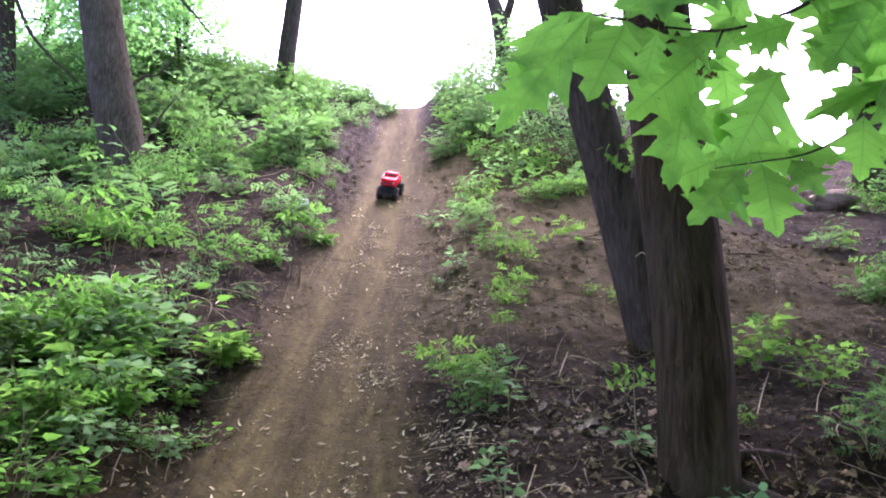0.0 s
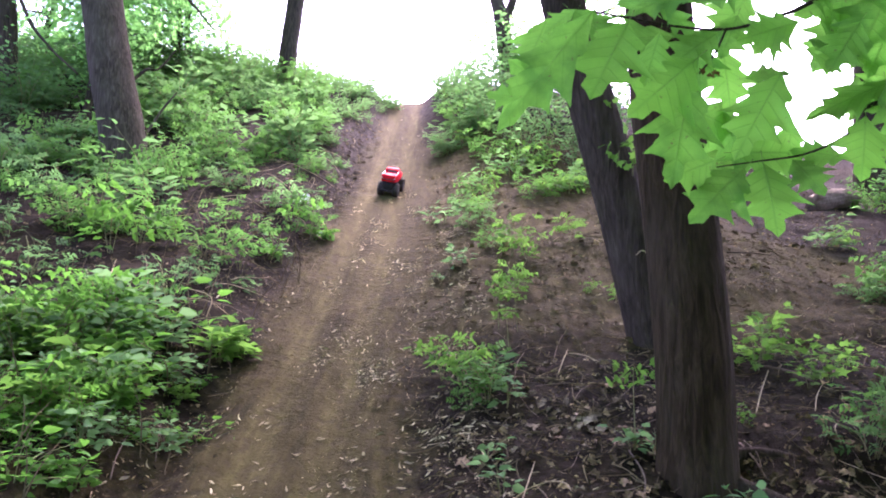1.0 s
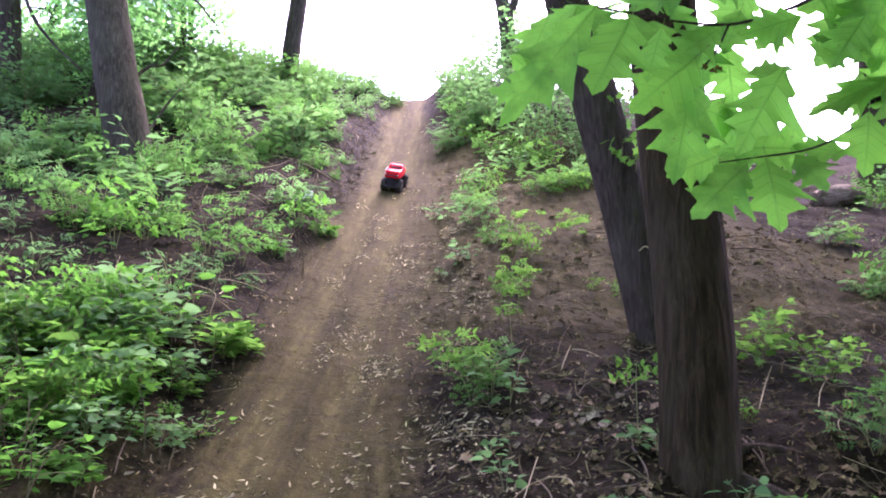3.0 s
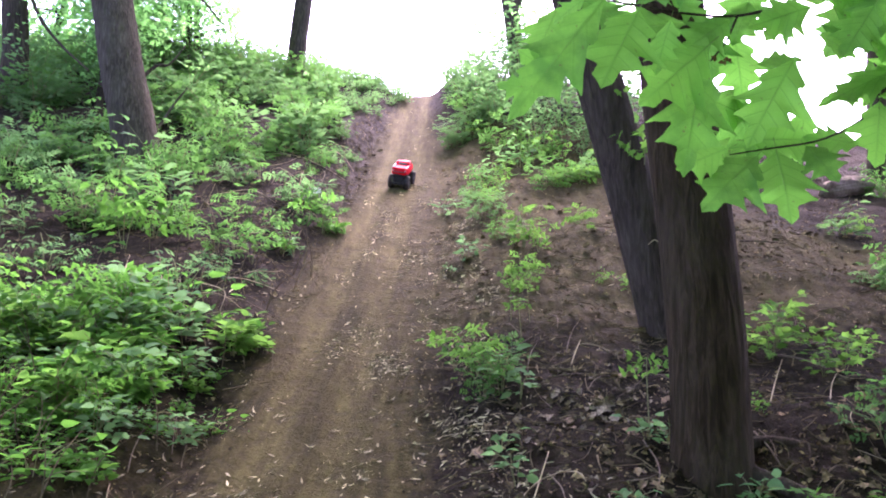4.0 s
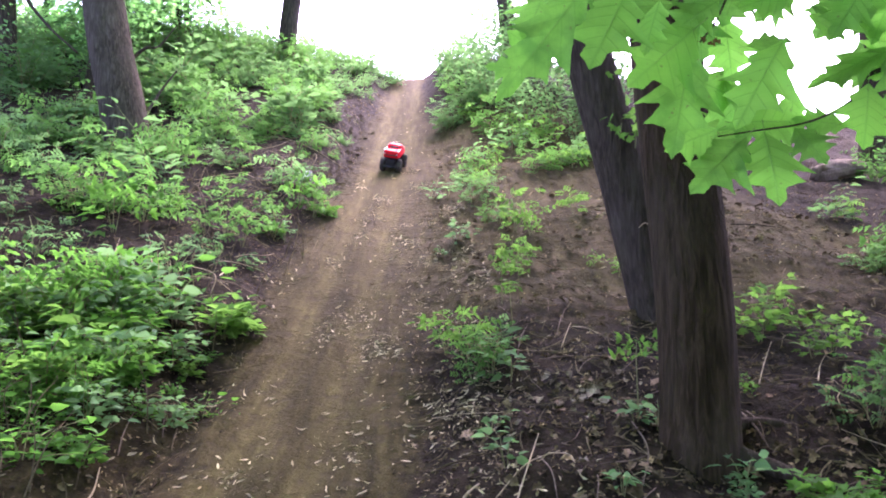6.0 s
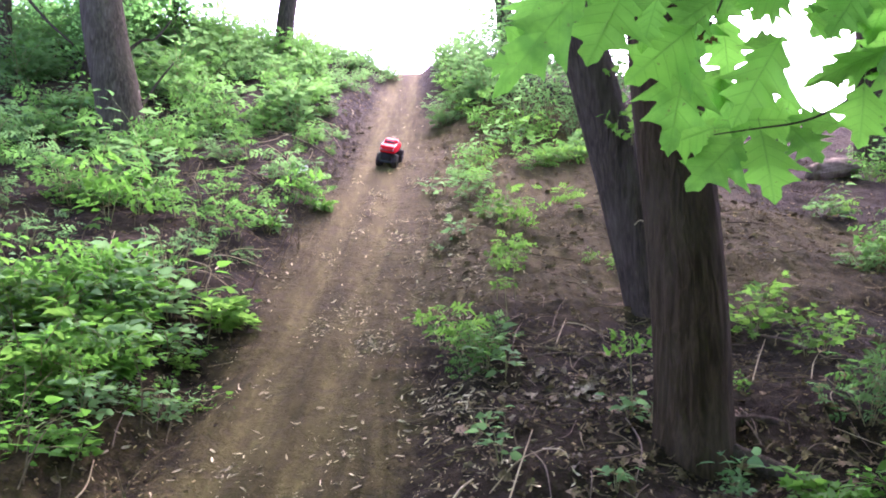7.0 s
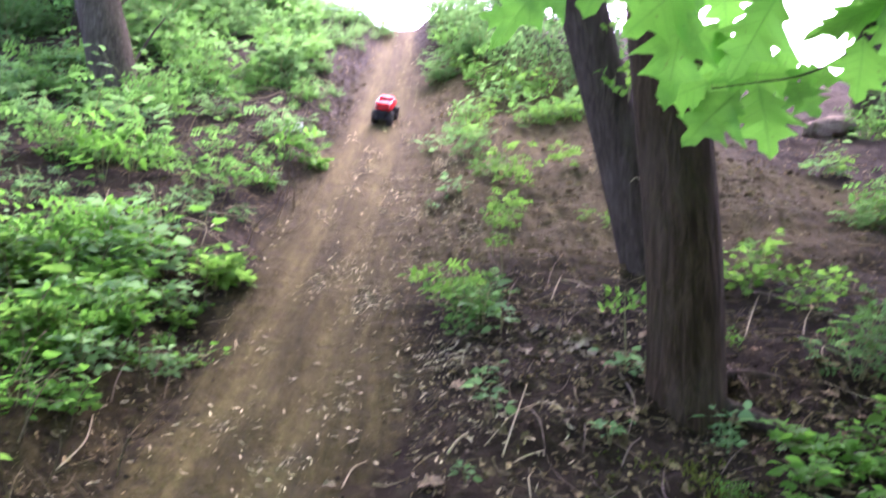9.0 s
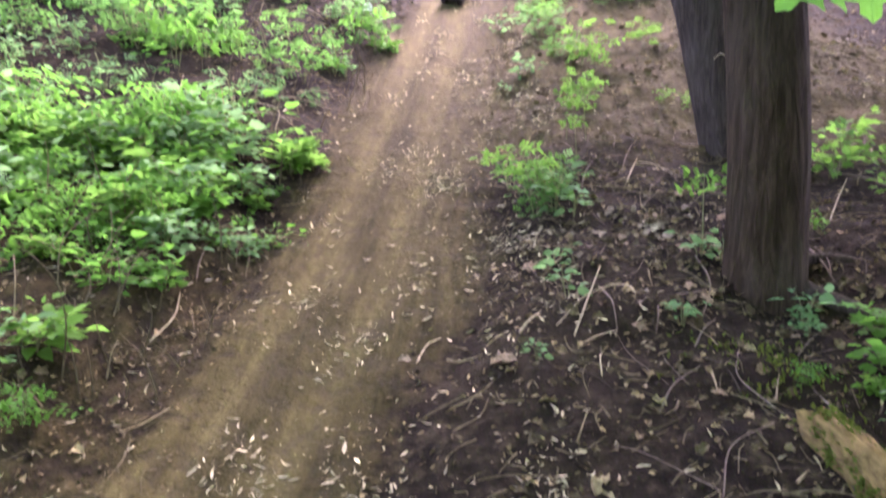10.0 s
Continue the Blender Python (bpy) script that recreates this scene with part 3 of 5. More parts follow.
CREST_TREE = [(-2.72, 13.10, 5.30), (-2.689, 13.10, 5.677), (-2.652, 13.10, 6.171), (-2.556, 13.20, 7.213), (-2.445, 13.40, 8.863), (-2.4, 13.5, 10.8)]
# crown above the view, drawn left to shade the bank below
c = spread_crown(47, (-3.2, 13.2, 10.4), 3.2, 2.6, 26)
tree(CREST_TREE, [0.18, 0.155, 0.145, 0.135, 0.12, 0.08], BARK_DARK, "slender dark trunk standing on the crest against the sky", 17, limbs_to(CREST_TREE, c, 0.04), (c, 0.8, 2500, 0.15), 24, 10)

FORKED = [(1.07, 12.40, 4.75), (1.048, 12.40, 5.083), (0.991, 12.40, 5.828), (0.921, 12.50, 6.527), (0.783, 12.60, 7.148), (0.528, 12.60, 8.423), (0.4, 12.7, 10.2)]
c = spread_crown(53, (0.9, 12.9, 10.0), 2.2, 2.4, 14)
tree(FORKED, [0.16, 0.15, 0.14, 0.13, 0.10, 0.08, 0.05], BARK_DARK, "forked dark trunk on the crest beside the trail", 19,
     limbs_to(FORKED, c, 0.04) + [([(0.939, 12.50, 6.40), (1.127, 12.60, 6.954), (1.394, 12.80, 8.232), (1.6, 13.0, 10.0)], 0.085, 0.03)], (c, 0.7, 900, 0.12), 24, 10)

RIGHT = [(4.70, 8.60, 2.75), (4.725, 8.60, 2.95), (4.727, 8.60, 3.285), (4.806, 8.70, 3.949), (4.894, 8.80, 4.905), (5.054, 9.00, 6.445), (5.2, 9.2, 8.4)]
# unseen crown pulled aside of its trunk to screen the sun
c = spread_crown(59, (4.2, 8.6, 7.8), 3.2, 2.4, 34)
tree(RIGHT, [0.24, 0.215, 0.20, 0.19, 0.18, 0.15, 0.10], BARK_DARK, "thick dark trunk on the bare slope", 23, limbs_to(RIGHT, c, 0.05), (c, 0.8, 5000, 0.16), 28, 10)


# ---- the young red oak whose branches hang into the view ----
def oak_leaf_blank(width, seed):
    """A pointed, lobed oak leaf, 1 long: a grid that runs out along slanting side veins to a toothed edge."""
    rng = np.random.RandomState(seed)
    rows, cols = 57, 5
    bend, fold = rng.uniform(0.03, 0.12), rng.uniform(0.06, 0.16)
    V, F = [], []
    edges = []
    for side in (-1, 1):
        ph, am = rng.uniform(-0.10, 0.10), rng.uniform(0.9, 1.1)
        w = []
        for i in range(rows):
            t = i / (rows - 1)
            env = 0.50 * min(1.0, t / 0.30) ** 0.8 * min(1.0, (1 - t) / 0.52) ** 0.85
            f = (3.7 * t + 0.12 + ph) % 1.0
            peak = max(0.0, 1 - abs(f - 0.55) / 0.45)
            tooth = max(0.0, 1 - abs((f * 3.0) % 1.0 - 0.5) / 0.5)
            w.append(am * env * (0.50 + 0.50 * peak ** 1.2 + 0.15 * tooth * peak) + 0.006)
        edges.append(w)
    for i in range(rows):
        t = i / (rows - 1)
        for j in range(-cols, cols + 1):
            x = j / cols * edges[j > 0][i] * width
            y = 0.92 * t + 0.55 * abs(x) * (1 - t) ** 0.6 + (0.08 * t ** 6 if j == 0 else 0.08 * t ** 6)
            z = fold * abs(x) - bend * y * y - 0.25 * x * x + 0.018 * math.sin(13 * t + 3 * x + seed) * abs(x) / 0.3 + 0.006 * math.cos(22 * t) * (abs(j) > 1)
            V.append((x, y, z))
    n = 2 * cols + 1
    for i in range(rows - 1):
        for j in range(n - 1):
            q = i * n + j
            F.append((q, q + 1, q + n + 1, q + n))
    return np.array(V), np.array(F)


def vein_mesh(width):
    out = [tube([(0, -0.16, 0.02), (0, 0.0, 0.001), (0, 0.5, -0.018), (0, 0.95, -0.075)], [0.007, 0.0035, 0.002, 0.0006], 4, 4)]
    return join(out)


RIB_GREEN = plain_material("leaf_rib", (0.10, 0.22, 0.04), (0.15, 0.30, 0.055), 40)
LEAF_BLANKS = []
for s in range(4):
    LEAF_BLANKS.append(arrays_to_mesh("leaf", *oak_leaf_blank(1.0, 100 + s), LEAF_OAK))
RIB = arrays_to_mesh("midrib", *vein_mesh(1.0), RIB_GREEN)


def hang_leaf(parent, base_at, a, b, width, turn, k):
    """One leaf from its stalk a to its tip b, facing about towards -y and up."""
    a, b = Vector(a) - Vector(base_at), Vector(b) - Vector(base_at)
    y = (b - a)
    size = y.length
    y.normalize()
    facing = Vector((0.05, -0.9, 0.42))
    x = y.cross(facing).normalized()
    z = x.cross(y)
    m = Matrix((x, y, z)).transposed().to_4x4() @ Matrix.Rotation(radians(turn), 4, "Y")
    ob = new("leaf", LEAF_BLANKS[k % 4])
    ob.parent = parent
    ob.matrix_local = Matrix.Translation(a) @ m @ Matrix.Diagonal((size * width, size, size, 1))
    rib = new("midrib", RIB)
    rib.parent = ob
    return ob


FRONT_LEAVES = [
    ((0.280, 1.450, 2.104), (0.097, 1.400, 1.864), 0.44, -14),
    ((0.385, 1.620, 2.148), (0.290, 1.550, 1.971), 0.98, 8),
    ((0.553, 1.660, 2.244), (0.390, 1.660, 2.189), 0.64, 0),
    ((0.457, 1.640, 2.134), (0.408, 1.600, 2.007), 0.72, 34),
    ((0.559, 1.720, 2.104), (0.396, 1.660, 1.963), 0.92, -10),
    ((0.625, 1.760, 2.181), (0.505, 1.740, 2.101), 1.00, 8),
    ((0.552, 1.740, 2.065), (0.480, 1.660, 1.811), 0.62, 14),
    ((0.626, 1.800, 1.892), (0.493, 1.740, 1.835), 0.85, -16),
    ((0.683, 1.780, 1.870), (0.538, 1.720, 1.743), 0.90, 10),
    ((0.725, 1.780, 1.883), (0.726, 1.700, 1.711), 0.98, 5),
    ((0.828, 1.860, 1.909), (0.876, 1.800, 1.817), 1.05, 10),
    ((1.029, 1.900, 2.026), (0.995, 1.860, 1.861), 1.00, 0),
]
MIDDLE_LEAVES = [
    ((0.785, 1.800, 2.102), (0.646, 1.740, 1.891), 0.72, 16),
    ((1.156, 1.979, 2.390), (1.038, 1.933, 2.200), 0.98, 9),
    ((1.227, 2.010, 2.229), (1.092, 1.980, 2.075), 1.00, -6),
    ((0.812, 2.037, 2.396), (0.706, 2.040, 2.274), 1.02, 5),
    ((1.119, 2.036, 2.397), (0.918, 2.014, 2.340), 0.99, -1),
    ((0.707, 1.903, 1.933), (0.890, 1.911, 1.939), 1.03, 16),
    ((0.702, 1.953, 2.216), (0.722, 1.949, 2.041), 0.86, 8),
    ((0.707, 1.994, 2.070), (0.755, 1.954, 1.894), 0.99, 14),
    ((0.848, 1.841, 2.241), (0.701, 1.847, 2.199), 0.91, -16),
    ((1.115, 1.957, 2.130), (1.159, 1.959, 1.956), 0.99, -8),
    ((1.004, 1.853, 2.249), (0.920, 1.851, 2.124), 0.92, 9),
    ((1.005, 2.013, 2.101), (1.140, 1.976, 2.138), 0.78, -3),
]
BACK_LEAVES = [
    ((0.972, 1.892, 1.920), (0.843, 1.900, 1.946), 0.98, 5),
    ((1.161, 1.992, 2.310), (1.079, 1.968, 2.152), 0.81, 15),
    ((0.793, 1.951, 2.396), (0.641, 1.958, 2.344), 0.85, 0),
    ((0.262, 1.992, 2.302), (0.199, 1.943, 2.155), 0.92, 11),
    ((0.500, 1.844, 2.286), (0.625, 1.843, 2.193), 0.83, -13),
    ((0.306, 1.881, 2.283), (0.419, 1.831, 2.185), 0.98, -3),
    ((0.585, 1.969, 2.250), (0.392, 1.939, 2.234), 0.97, 9),
    ((0.428, 1.926, 2.313), (0.566, 1.893, 2.366), 1.00, 9),
    ((0.628, 1.931, 2.239), (0.636, 1.916, 2.090), 1.02, -3),
    ((1.148, 2.033, 2.018), (1.192, 1.985, 1.907), 0.91, 11),
    ((0.747, 1.963, 2.305), (0.689, 1.925, 2.185), 0.97, 7),
    ((0.747, 1.929, 2.128), (0.862, 1.924, 2.148), 0.95, -15),
]
OUTER_LEAVES = [
    ((1.008, 1.924, 2.349), (1.163, 1.896, 2.350), 0.81, 15),
    ((0.807, 2.015, 1.964), (0.624, 2.021, 1.904), 0.98, 16),
    ((0.905, 2.025, 2.041), (0.877, 2.018, 1.902), 0.96, -11),
    ((0.601, 1.985, 2.077), (0.773, 1.977, 1.999), 0.83, 7),
    ((0.953, 1.996, 2.057), (1.055, 1.995, 2.091), 0.76, -13),
    ((0.315, 1.862, 2.276), (0.234, 1.881, 2.224), 0.95, 15),
    ((0.741, 1.874, 2.359), (0.586, 1.850, 2.304), 1.03, 12),
    ((0.890, 1.983, 2.386), (1.042, 1.987, 2.382), 1.05, 9),
    ((0.224, 1.986, 2.085), (0.104, 2.002, 2.111), 0.92, -11),
    ((0.889, 1.910, 2.200), (1.001, 1.927, 2.151), 0.91, -6),
    ((0.158, 1.967, 2.185), (0.252, 1.966, 2.118), 0.92, 11),
    ((0.933, 1.992, 2.257), (1.063, 1.988, 2.188), 0.83, -15),
]
EDGE_LEAVES = [
    ((1.081, 2.030, 2.366), (0.959, 2.010, 2.182), 0.85, 6),
    ((0.976, 2.010, 2.313), (1.124, 2.000, 2.171), 0.80, -8),
    ((0.875, 1.960, 2.302), (0.774, 1.930, 2.198), 0.95, 5),
    ((1.155, 1.970, 2.144), (0.903, 1.950, 2.040), 0.40, 8),
    ((1.147, 2.000, 2.078), (0.955, 1.990, 2.080), 0.40, -8),
]
BUD = plain_material("dried_bud", (0.075, 0.040, 0.014), (0.19, 0.105, 0.036), 60, 0.9)
YOUNG_FOOT = (2.55, 2.15, ground_z(2.55, 2.15) - 0.05)


def young_oak():
    ob = thing("young_oak", YOUNG_FOOT, "young red oak with bright green lobed leaves on thin drooping branches", "tree")
    o = np.array(YOUNG_FOOT)
    part("trunk", tube(np.array([YOUNG_FOOT, (2.5, 2.2, 1.6), (2.42, 2.3, 2.5), (2.4, 2.35, 3.6), (2.45, 2.4, 4.8)]) - o, [0.05, 0.042, 0.035, 0.025, 0.01], 12, 8), BARK, ob)
    upper = [(2.43, 2.29, 2.45), (1.85, 2.25, 2.70), (1.340, 2.100, 2.588), (0.952, 1.980, 2.353), (0.836, 1.920, 2.288), (0.671, 1.820, 2.213), (0.513, 1.740, 2.188), (0.387, 1.640, 2.166), (0.294, 1.500, 2.120)]
    lower = [(2.46, 2.24, 2.05), (1.90, 2.25, 2.30), (1.138, 2.000, 2.096), (1.048, 1.940, 2.026), (0.955, 1.900, 1.964), (0.852, 1.860, 1.920), (0.720, 1.800, 1.890), (0.626, 1.800, 1.876)]
    spur = [(0.661, 1.815, 2.208), (0.627, 1.800, 2.142), (0.585, 1.780, 2.091)]
    side = [(1.438, 2.150, 2.17), (1.279, 2.100, 2.107), (1.103, 2.000, 2.105), (1.028, 1.980, 2.124)]
    for pts, r in ((upper, [0.011, 0.004, 0.0020]), (lower, [0.010, 0.0035, 0.0014]), (spur, [0.003, 0.002]), (side, [0.004, 0.002])):
        part("branch", tube(np.array(pts) - o, r, 6, 8), BARK_DARK, ob)
    k = 0
    for a, b, w, turn in FRONT_LEAVES + MIDDLE_LEAVES + BACK_LEAVES + OUTER_LEAVES + EDGE_LEAVES:
        hang_leaf(ob, YOUNG_FOOT, a, b, w, turn, k)
        k += 1
    # added crown out of view to shade the ground; dried brown buds end the spur
    c = spread_crown(71, (1.7, 1.0, 4.0), 1.7, 1.2, 18)
    part("crown", crown_leaves(np.random.RandomState(72), c - o, 0.7, 6000, 0.16), LEAF_TREE, ob, "green leafy crown")
    for k_ in range(5):
        p = np.array(spur[-1]) - o + np.array([0.012 * (k_ - 2), -0.01, 0.008 * (k_ % 3 - 1)])
        part("bud", strew(CURL_V, CURL_T, p[None], np.array([[0.4 * (k_ - 2), -0.3, -0.6 + 0.3 * (k_ % 2)]]), np.array([[0.2, -1.0, 0.3]]), np.array([0.022])), BUD, ob, "dried brown bud")
    # the boughs go on above and to the side, in leaf as well
    rng = np.random.RandomState(77)
    for pts in (upper, lower, [(2.42, 2.3, 2.9), (1.9, 1.9, 3.2), (1.2, 1.7, 2.95), (0.6, 1.75, 2.85)]):
        C = spline(pts, 6)
        if pts[0][2] > 2.8:
            part("branch", tube(np.array(pts) - o, [0.012, 0.003], 6, 6), BARK_DARK, ob)
        for p in C:
            if (p[0] > 1.25 or p[2] > 2.6) and rng.rand() < 0.8:
                q = p + np.array([rng.uniform(-0.12, 0.12), rng.uniform(-0.12, 0.08), rng.uniform(-0.2, -0.08)])
                hang_leaf(ob, YOUNG_FOOT, p, q, rng.uniform(0.75, 1.0), rng.uniform(-25, 25), k)
                k += 1


young_oak()

# ---- undergrowth ----
def make_plant(seed, tall, stems, leaves, size, blank, lean=0.5, straggle=0.25, low=0.6, bare=0.12):
    """Arrays of the stems and of the leaves of one plant, its foot at the origin."""
    rng = np.random.RandomState(seed)
    st, at, way = [], [], []
    for s in range(stems):
        a = rng.uniform(0, 6.28)
        out = lean * tall * rng.uniform(0.25, 1.0)
        h = tall * rng.uniform(low, 1.1)
        tip = np.array([math.cos(a) * out, math.sin(a) * out, h])
        mid = tip * np.array([0.35, 0.35, 0.6]) + rng.normal(0, 0.03, 3) * tall
        st.append(tube([(0, 0, -0.06), mid, tip], [0.0030 * (0.6 + tall), 0.0024 * (0.6 + tall), 0.0012], 4, 4))
        C = spline([(0, 0, 0), mid, tip], 12)
        for n in range(leaves):
            f = bare + (1 - bare) * (n + rng.rand()) / leaves
            p = C[min(len(C) - 1, int(f * len(C)))]
            b = n * 2.4 + rng.uniform(-0.5, 0.5)
            w = np.array([math.cos(b), math.sin(b), rng.uniform(-0.25, 0.5)])
            reach = straggle * tall * rng.uniform(0.1, 1.0) * (1.1 - 0.6 * f)
            at.append(p + w * reach)
            way.append(w + np.array([math.cos(a), math.sin(a), 0]) * 0.4)
    at, way = np.array(at), np.array(way)
    up = np.array([0, -0.12, 1.0]) + rng.normal(0, 0.5, at.shape)
    return st, strew(blank[0], blank[1], at, way, up, size * rng.uniform(0.6, 1.2, len(at)))


PN, PM = (PINNATE_V, PINNATE_T), (PALMATE_V, PALMATE_T)
OV, NV, SM, LB = (OVATE_V * np.array([0.9, 1, 1]), OVATE_T), (OVATE_V * np.array([0.66, 1, 1]), OVATE_T), (SMALL_V, SMALL_T), (LOBED_V, LOBED_T)


class Kind:
    """A plant kind: shared meshes for single plants, arrays for the mass."""
    def __init__(self, seed, tall, stems, leaves, size, blank, leaf_mat, **more):
        self.stem, self.leaf = make_plant(seed, tall, stems, leaves, size, blank, **more)
        self.leaf_mat, self.meshes = leaf_mat, None

    def plant(self, name, x, y, turn, scale, label, category, group="", sink=0.0):
        if self.meshes is None:
            self.meshes = [arrays_to_mesh("stem", *g, STEM) for g in self.stem], arrays_to_mesh("foliage", *self.leaf, self.leaf_mat)
        ob = thing(name, (x, y, ground_z(x, y) - sink), label, category, group)
        ob.rotation_euler = (0, 0, turn)
        ob.scale = (scale, scale, scale)
        for me in self.meshes[0]:
            part("stem", me, None, ob)
        part("foliage", self.meshes[1], None, ob)
        return ob


BANK = [Kind(200 + i, 0.16 + 0.020 * i, 7, 12, 0.068 + 0.017 * (i % 3), (OV, LB, OV, NV, OV, PM)[i], LEAF_COOL if i == 4 else LEAF_YOUNG if i == 2 else LEAF_BANK, lean=1.30, straggle=0.50, low=0.12) for i in range(6)]
# kinds for beyond the near band: leaf colours that carry haze and shade
BANK_THIN = [Kind(215 + i, 0.20 + 0.03 * i, 5, 9, 0.060 + 0.010 * (i % 2), (NV, PM, OV, PN)[i], (LEAF_HAZED, LEAF_MID, LEAF_COOL, LEAF_HAZED)[i], lean=1.0, straggle=0.45, low=0.2) for i in range(4)]
BANK_MID = [Kind(230 + i, 0.30 + 0.06 * i, 6, 13, 0.100 + 0.022 * (i % 2), (PN, PM, NV, PN)[i], LEAF_MID if i % 2 else LEAF_HAZED, lean=0.8, straggle=0.40, low=0.35) for i in range(4)]
BANK_FAR = [Kind(220 + i, 0.34 + 0.04 * i, 6, 13, 0.105, PN if i % 2 else SM, LEAF_MID if i == 3 else LEAF_HAZED, lean=0.9, straggle=0.5) for i in range(4)]
SAPLING = [Kind(240 + i, 0.38, 4, 7, 0.150, PM if i % 2 else PN, LEAF_YOUNG, lean=0.6, straggle=0.30) for i in range(4)]
SHRUB = [Kind(260 + i, 1.0, 8, 42, 0.095, SM, LEAF_HAZED, lean=0.6, straggle=0.42) for i in range(4)]
BANK_SAPLING = [Kind(250 + i, 0.38, 4, 7, 0.150, PM if i % 2 else PN, LEAF_BANK if i == 1 else LEAF_MID, lean=0.6, straggle=0.30) for i in range(4)]
LOBED_SAPLING = [Kind(270 + i, 0.34, 5, 8, 0.085 + 0.012 * i, LB, LEAF_YOUNG, lean=0.75, straggle=0.32, low=0.45) for i in range(3)]
SPRIG = [Kind(290 + i, 0.27, 1, 15, 0.078, PM, LEAF_YOUNG, lean=0.12, straggle=0.16, low=0.95, bare=0.62) for i in range(2)]
COOL = [Kind(280 + i, 0.15, 3, 5, 0.060, OV, LEAF_COOL, lean=0.8, straggle=0.4) for i in range(3)]


def mid_bank(y):
    return smooth(4.6, 5.4, np.array(y)) * smooth(11.0, 9.5, np.array(y))


def leafy(x, y):
    """How thickly the bank is overgrown, 0 to 1."""
    u = x - TRAIL_X
    edge = -0.44 + 0.08 * smooth(4.4, 3.8, np.array(y)) * smooth(2.7, 3.1, np.array(y)) - 0.05 * smooth(3.1, 2.7, np.array(y)) - 0.14 * waves(np.array(x), np.array(y), 1.3, 21) + 0.26 * smooth(10.8, 12.6, np.array(y)) - 0.50 * smooth(7.7, 8.3, np.array(y)) * smooth(11.6, 10.6, np.array(y))
    left = smooth(edge + 0.05, edge - 0.22, np.array(u)) * smooth(2.52, 2.90, np.array(y))
    gap = smooth(-0.34 + 0.56 * mid_bank(y), 0.16 + 0.44 * mid_bank(y), waves(np.array(x), np.array(y), 1.25, 23) + 0.35 * smooth(4.6, 3.4, np.array(y)))
    gap = np.maximum(gap, smooth(11.0, 12.0, np.array(y)))
    for bx, by, wx, wy in ((-2.5, 5.25, 0.55, 0.26), (-1.45, 5.0, 0.36, 0.20), (-3.4, 6.5, 0.45, 0.3), (-1.5, 9.1, 0.45, 0.45), (-2.35, 4.45, 0.55, 0.22), (-3.2, 4.6, 0.4, 0.2), (-3.15, 6.0, 0.50, 0.35), (-2.6, 6.5, 0.40, 0.28), (-1.22, 4.95, 0.25, 0.38)):
        gap = gap * (1 - 0.9 * np.exp(-((x - bx) / wx) ** 2 - ((y - by) / wy) ** 2))
    belt = smooth(4.15, 4.6, np.array(y)) * smooth(6.3, 5.7, np.array(y)) * smooth(-0.95, -1.35, np.array(x))
    return float(np.ravel(left * (0.08 + 0.92 * gap) * (1 - 0.62 * belt))[0])


def undergrowth():
    rng = np.random.RandomState(5)
    single, mass_stem = 0, []
    mass_leaf = {m.name: [] for m in (LEAF_BANK, LEAF_MID, LEAF_HAZED, LEAF_COOL, LEAF_YOUNG)}
    # thick cover on the bank beside the trail
    for row, (y0, y1, step) in enumerate(((2.3, 6.0, 0.145), (6.0, 10.0, 0.19), (10.0, 15.5, 0.26))):
        for y in np.arange(y0, y1, step):
            for x in np.arange(-1.05 - 0.75 * (y + 2), -0.9, step):
                px_, py_ = x + rng.uniform(-0.5, 0.5) * step, y + rng.uniform(-0.5, 0.5) * step
                if rng.rand() > leafy(px_, py_) or py_ > crest_y(np.array(px_)) + 1.2:
                    continue
                if math.hypot(px_ + 3.25, py_ - 7.85) < 0.5:
                    continue
                tall = rng.uniform(0.6, 1.1) * (1.0 + 0.75 * float(waves(px_, py_, 0.9, 29)[0])) * (0.75 if px_ > -1.25 else 1.0) * (0.55 if py_ > 10.5 and px_ > -2.3 else 1.0)
                turn = rng.uniform(0, 6.28)
                if row == 0 and single < 290 and px_ > -2.9:
                    (BANK[rng.randint(6)] if py_ < 4.3 else BANK_THIN[rng.randint(4)]).plant("bank_plant", px_, py_, turn, tall, "low green broad-leaved plant on the overgrown bank", "plant", "plants on the bank", 0.02)
                    single += 1
                    continue
                # farther rows take the kinds with haze and shade in their leaf colour
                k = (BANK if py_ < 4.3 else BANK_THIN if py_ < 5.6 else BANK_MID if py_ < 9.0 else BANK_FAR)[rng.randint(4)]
                at = (px_, py_, ground_z(px_, py_) - 0.02)
                mass_stem.append(turned(join(k.stem), turn, at, tall))
                mass_leaf[k.leaf_mat.name].append(turned(k.leaf, turn, at, tall))
    ob = thing("undergrowth", (0, 0, 0), "thick green undergrowth covering the bank above the trail", "undergrowth", kind="stuff")
    part("stems", join(mass_stem), STEM, ob)
    for m in (LEAF_BANK, LEAF_MID, LEAF_HAZED, LEAF_COOL, LEAF_YOUNG):
        if mass_leaf[m.name]:
            part("foliage", join(mass_leaf[m.name]), m, ob)


undergrowth()


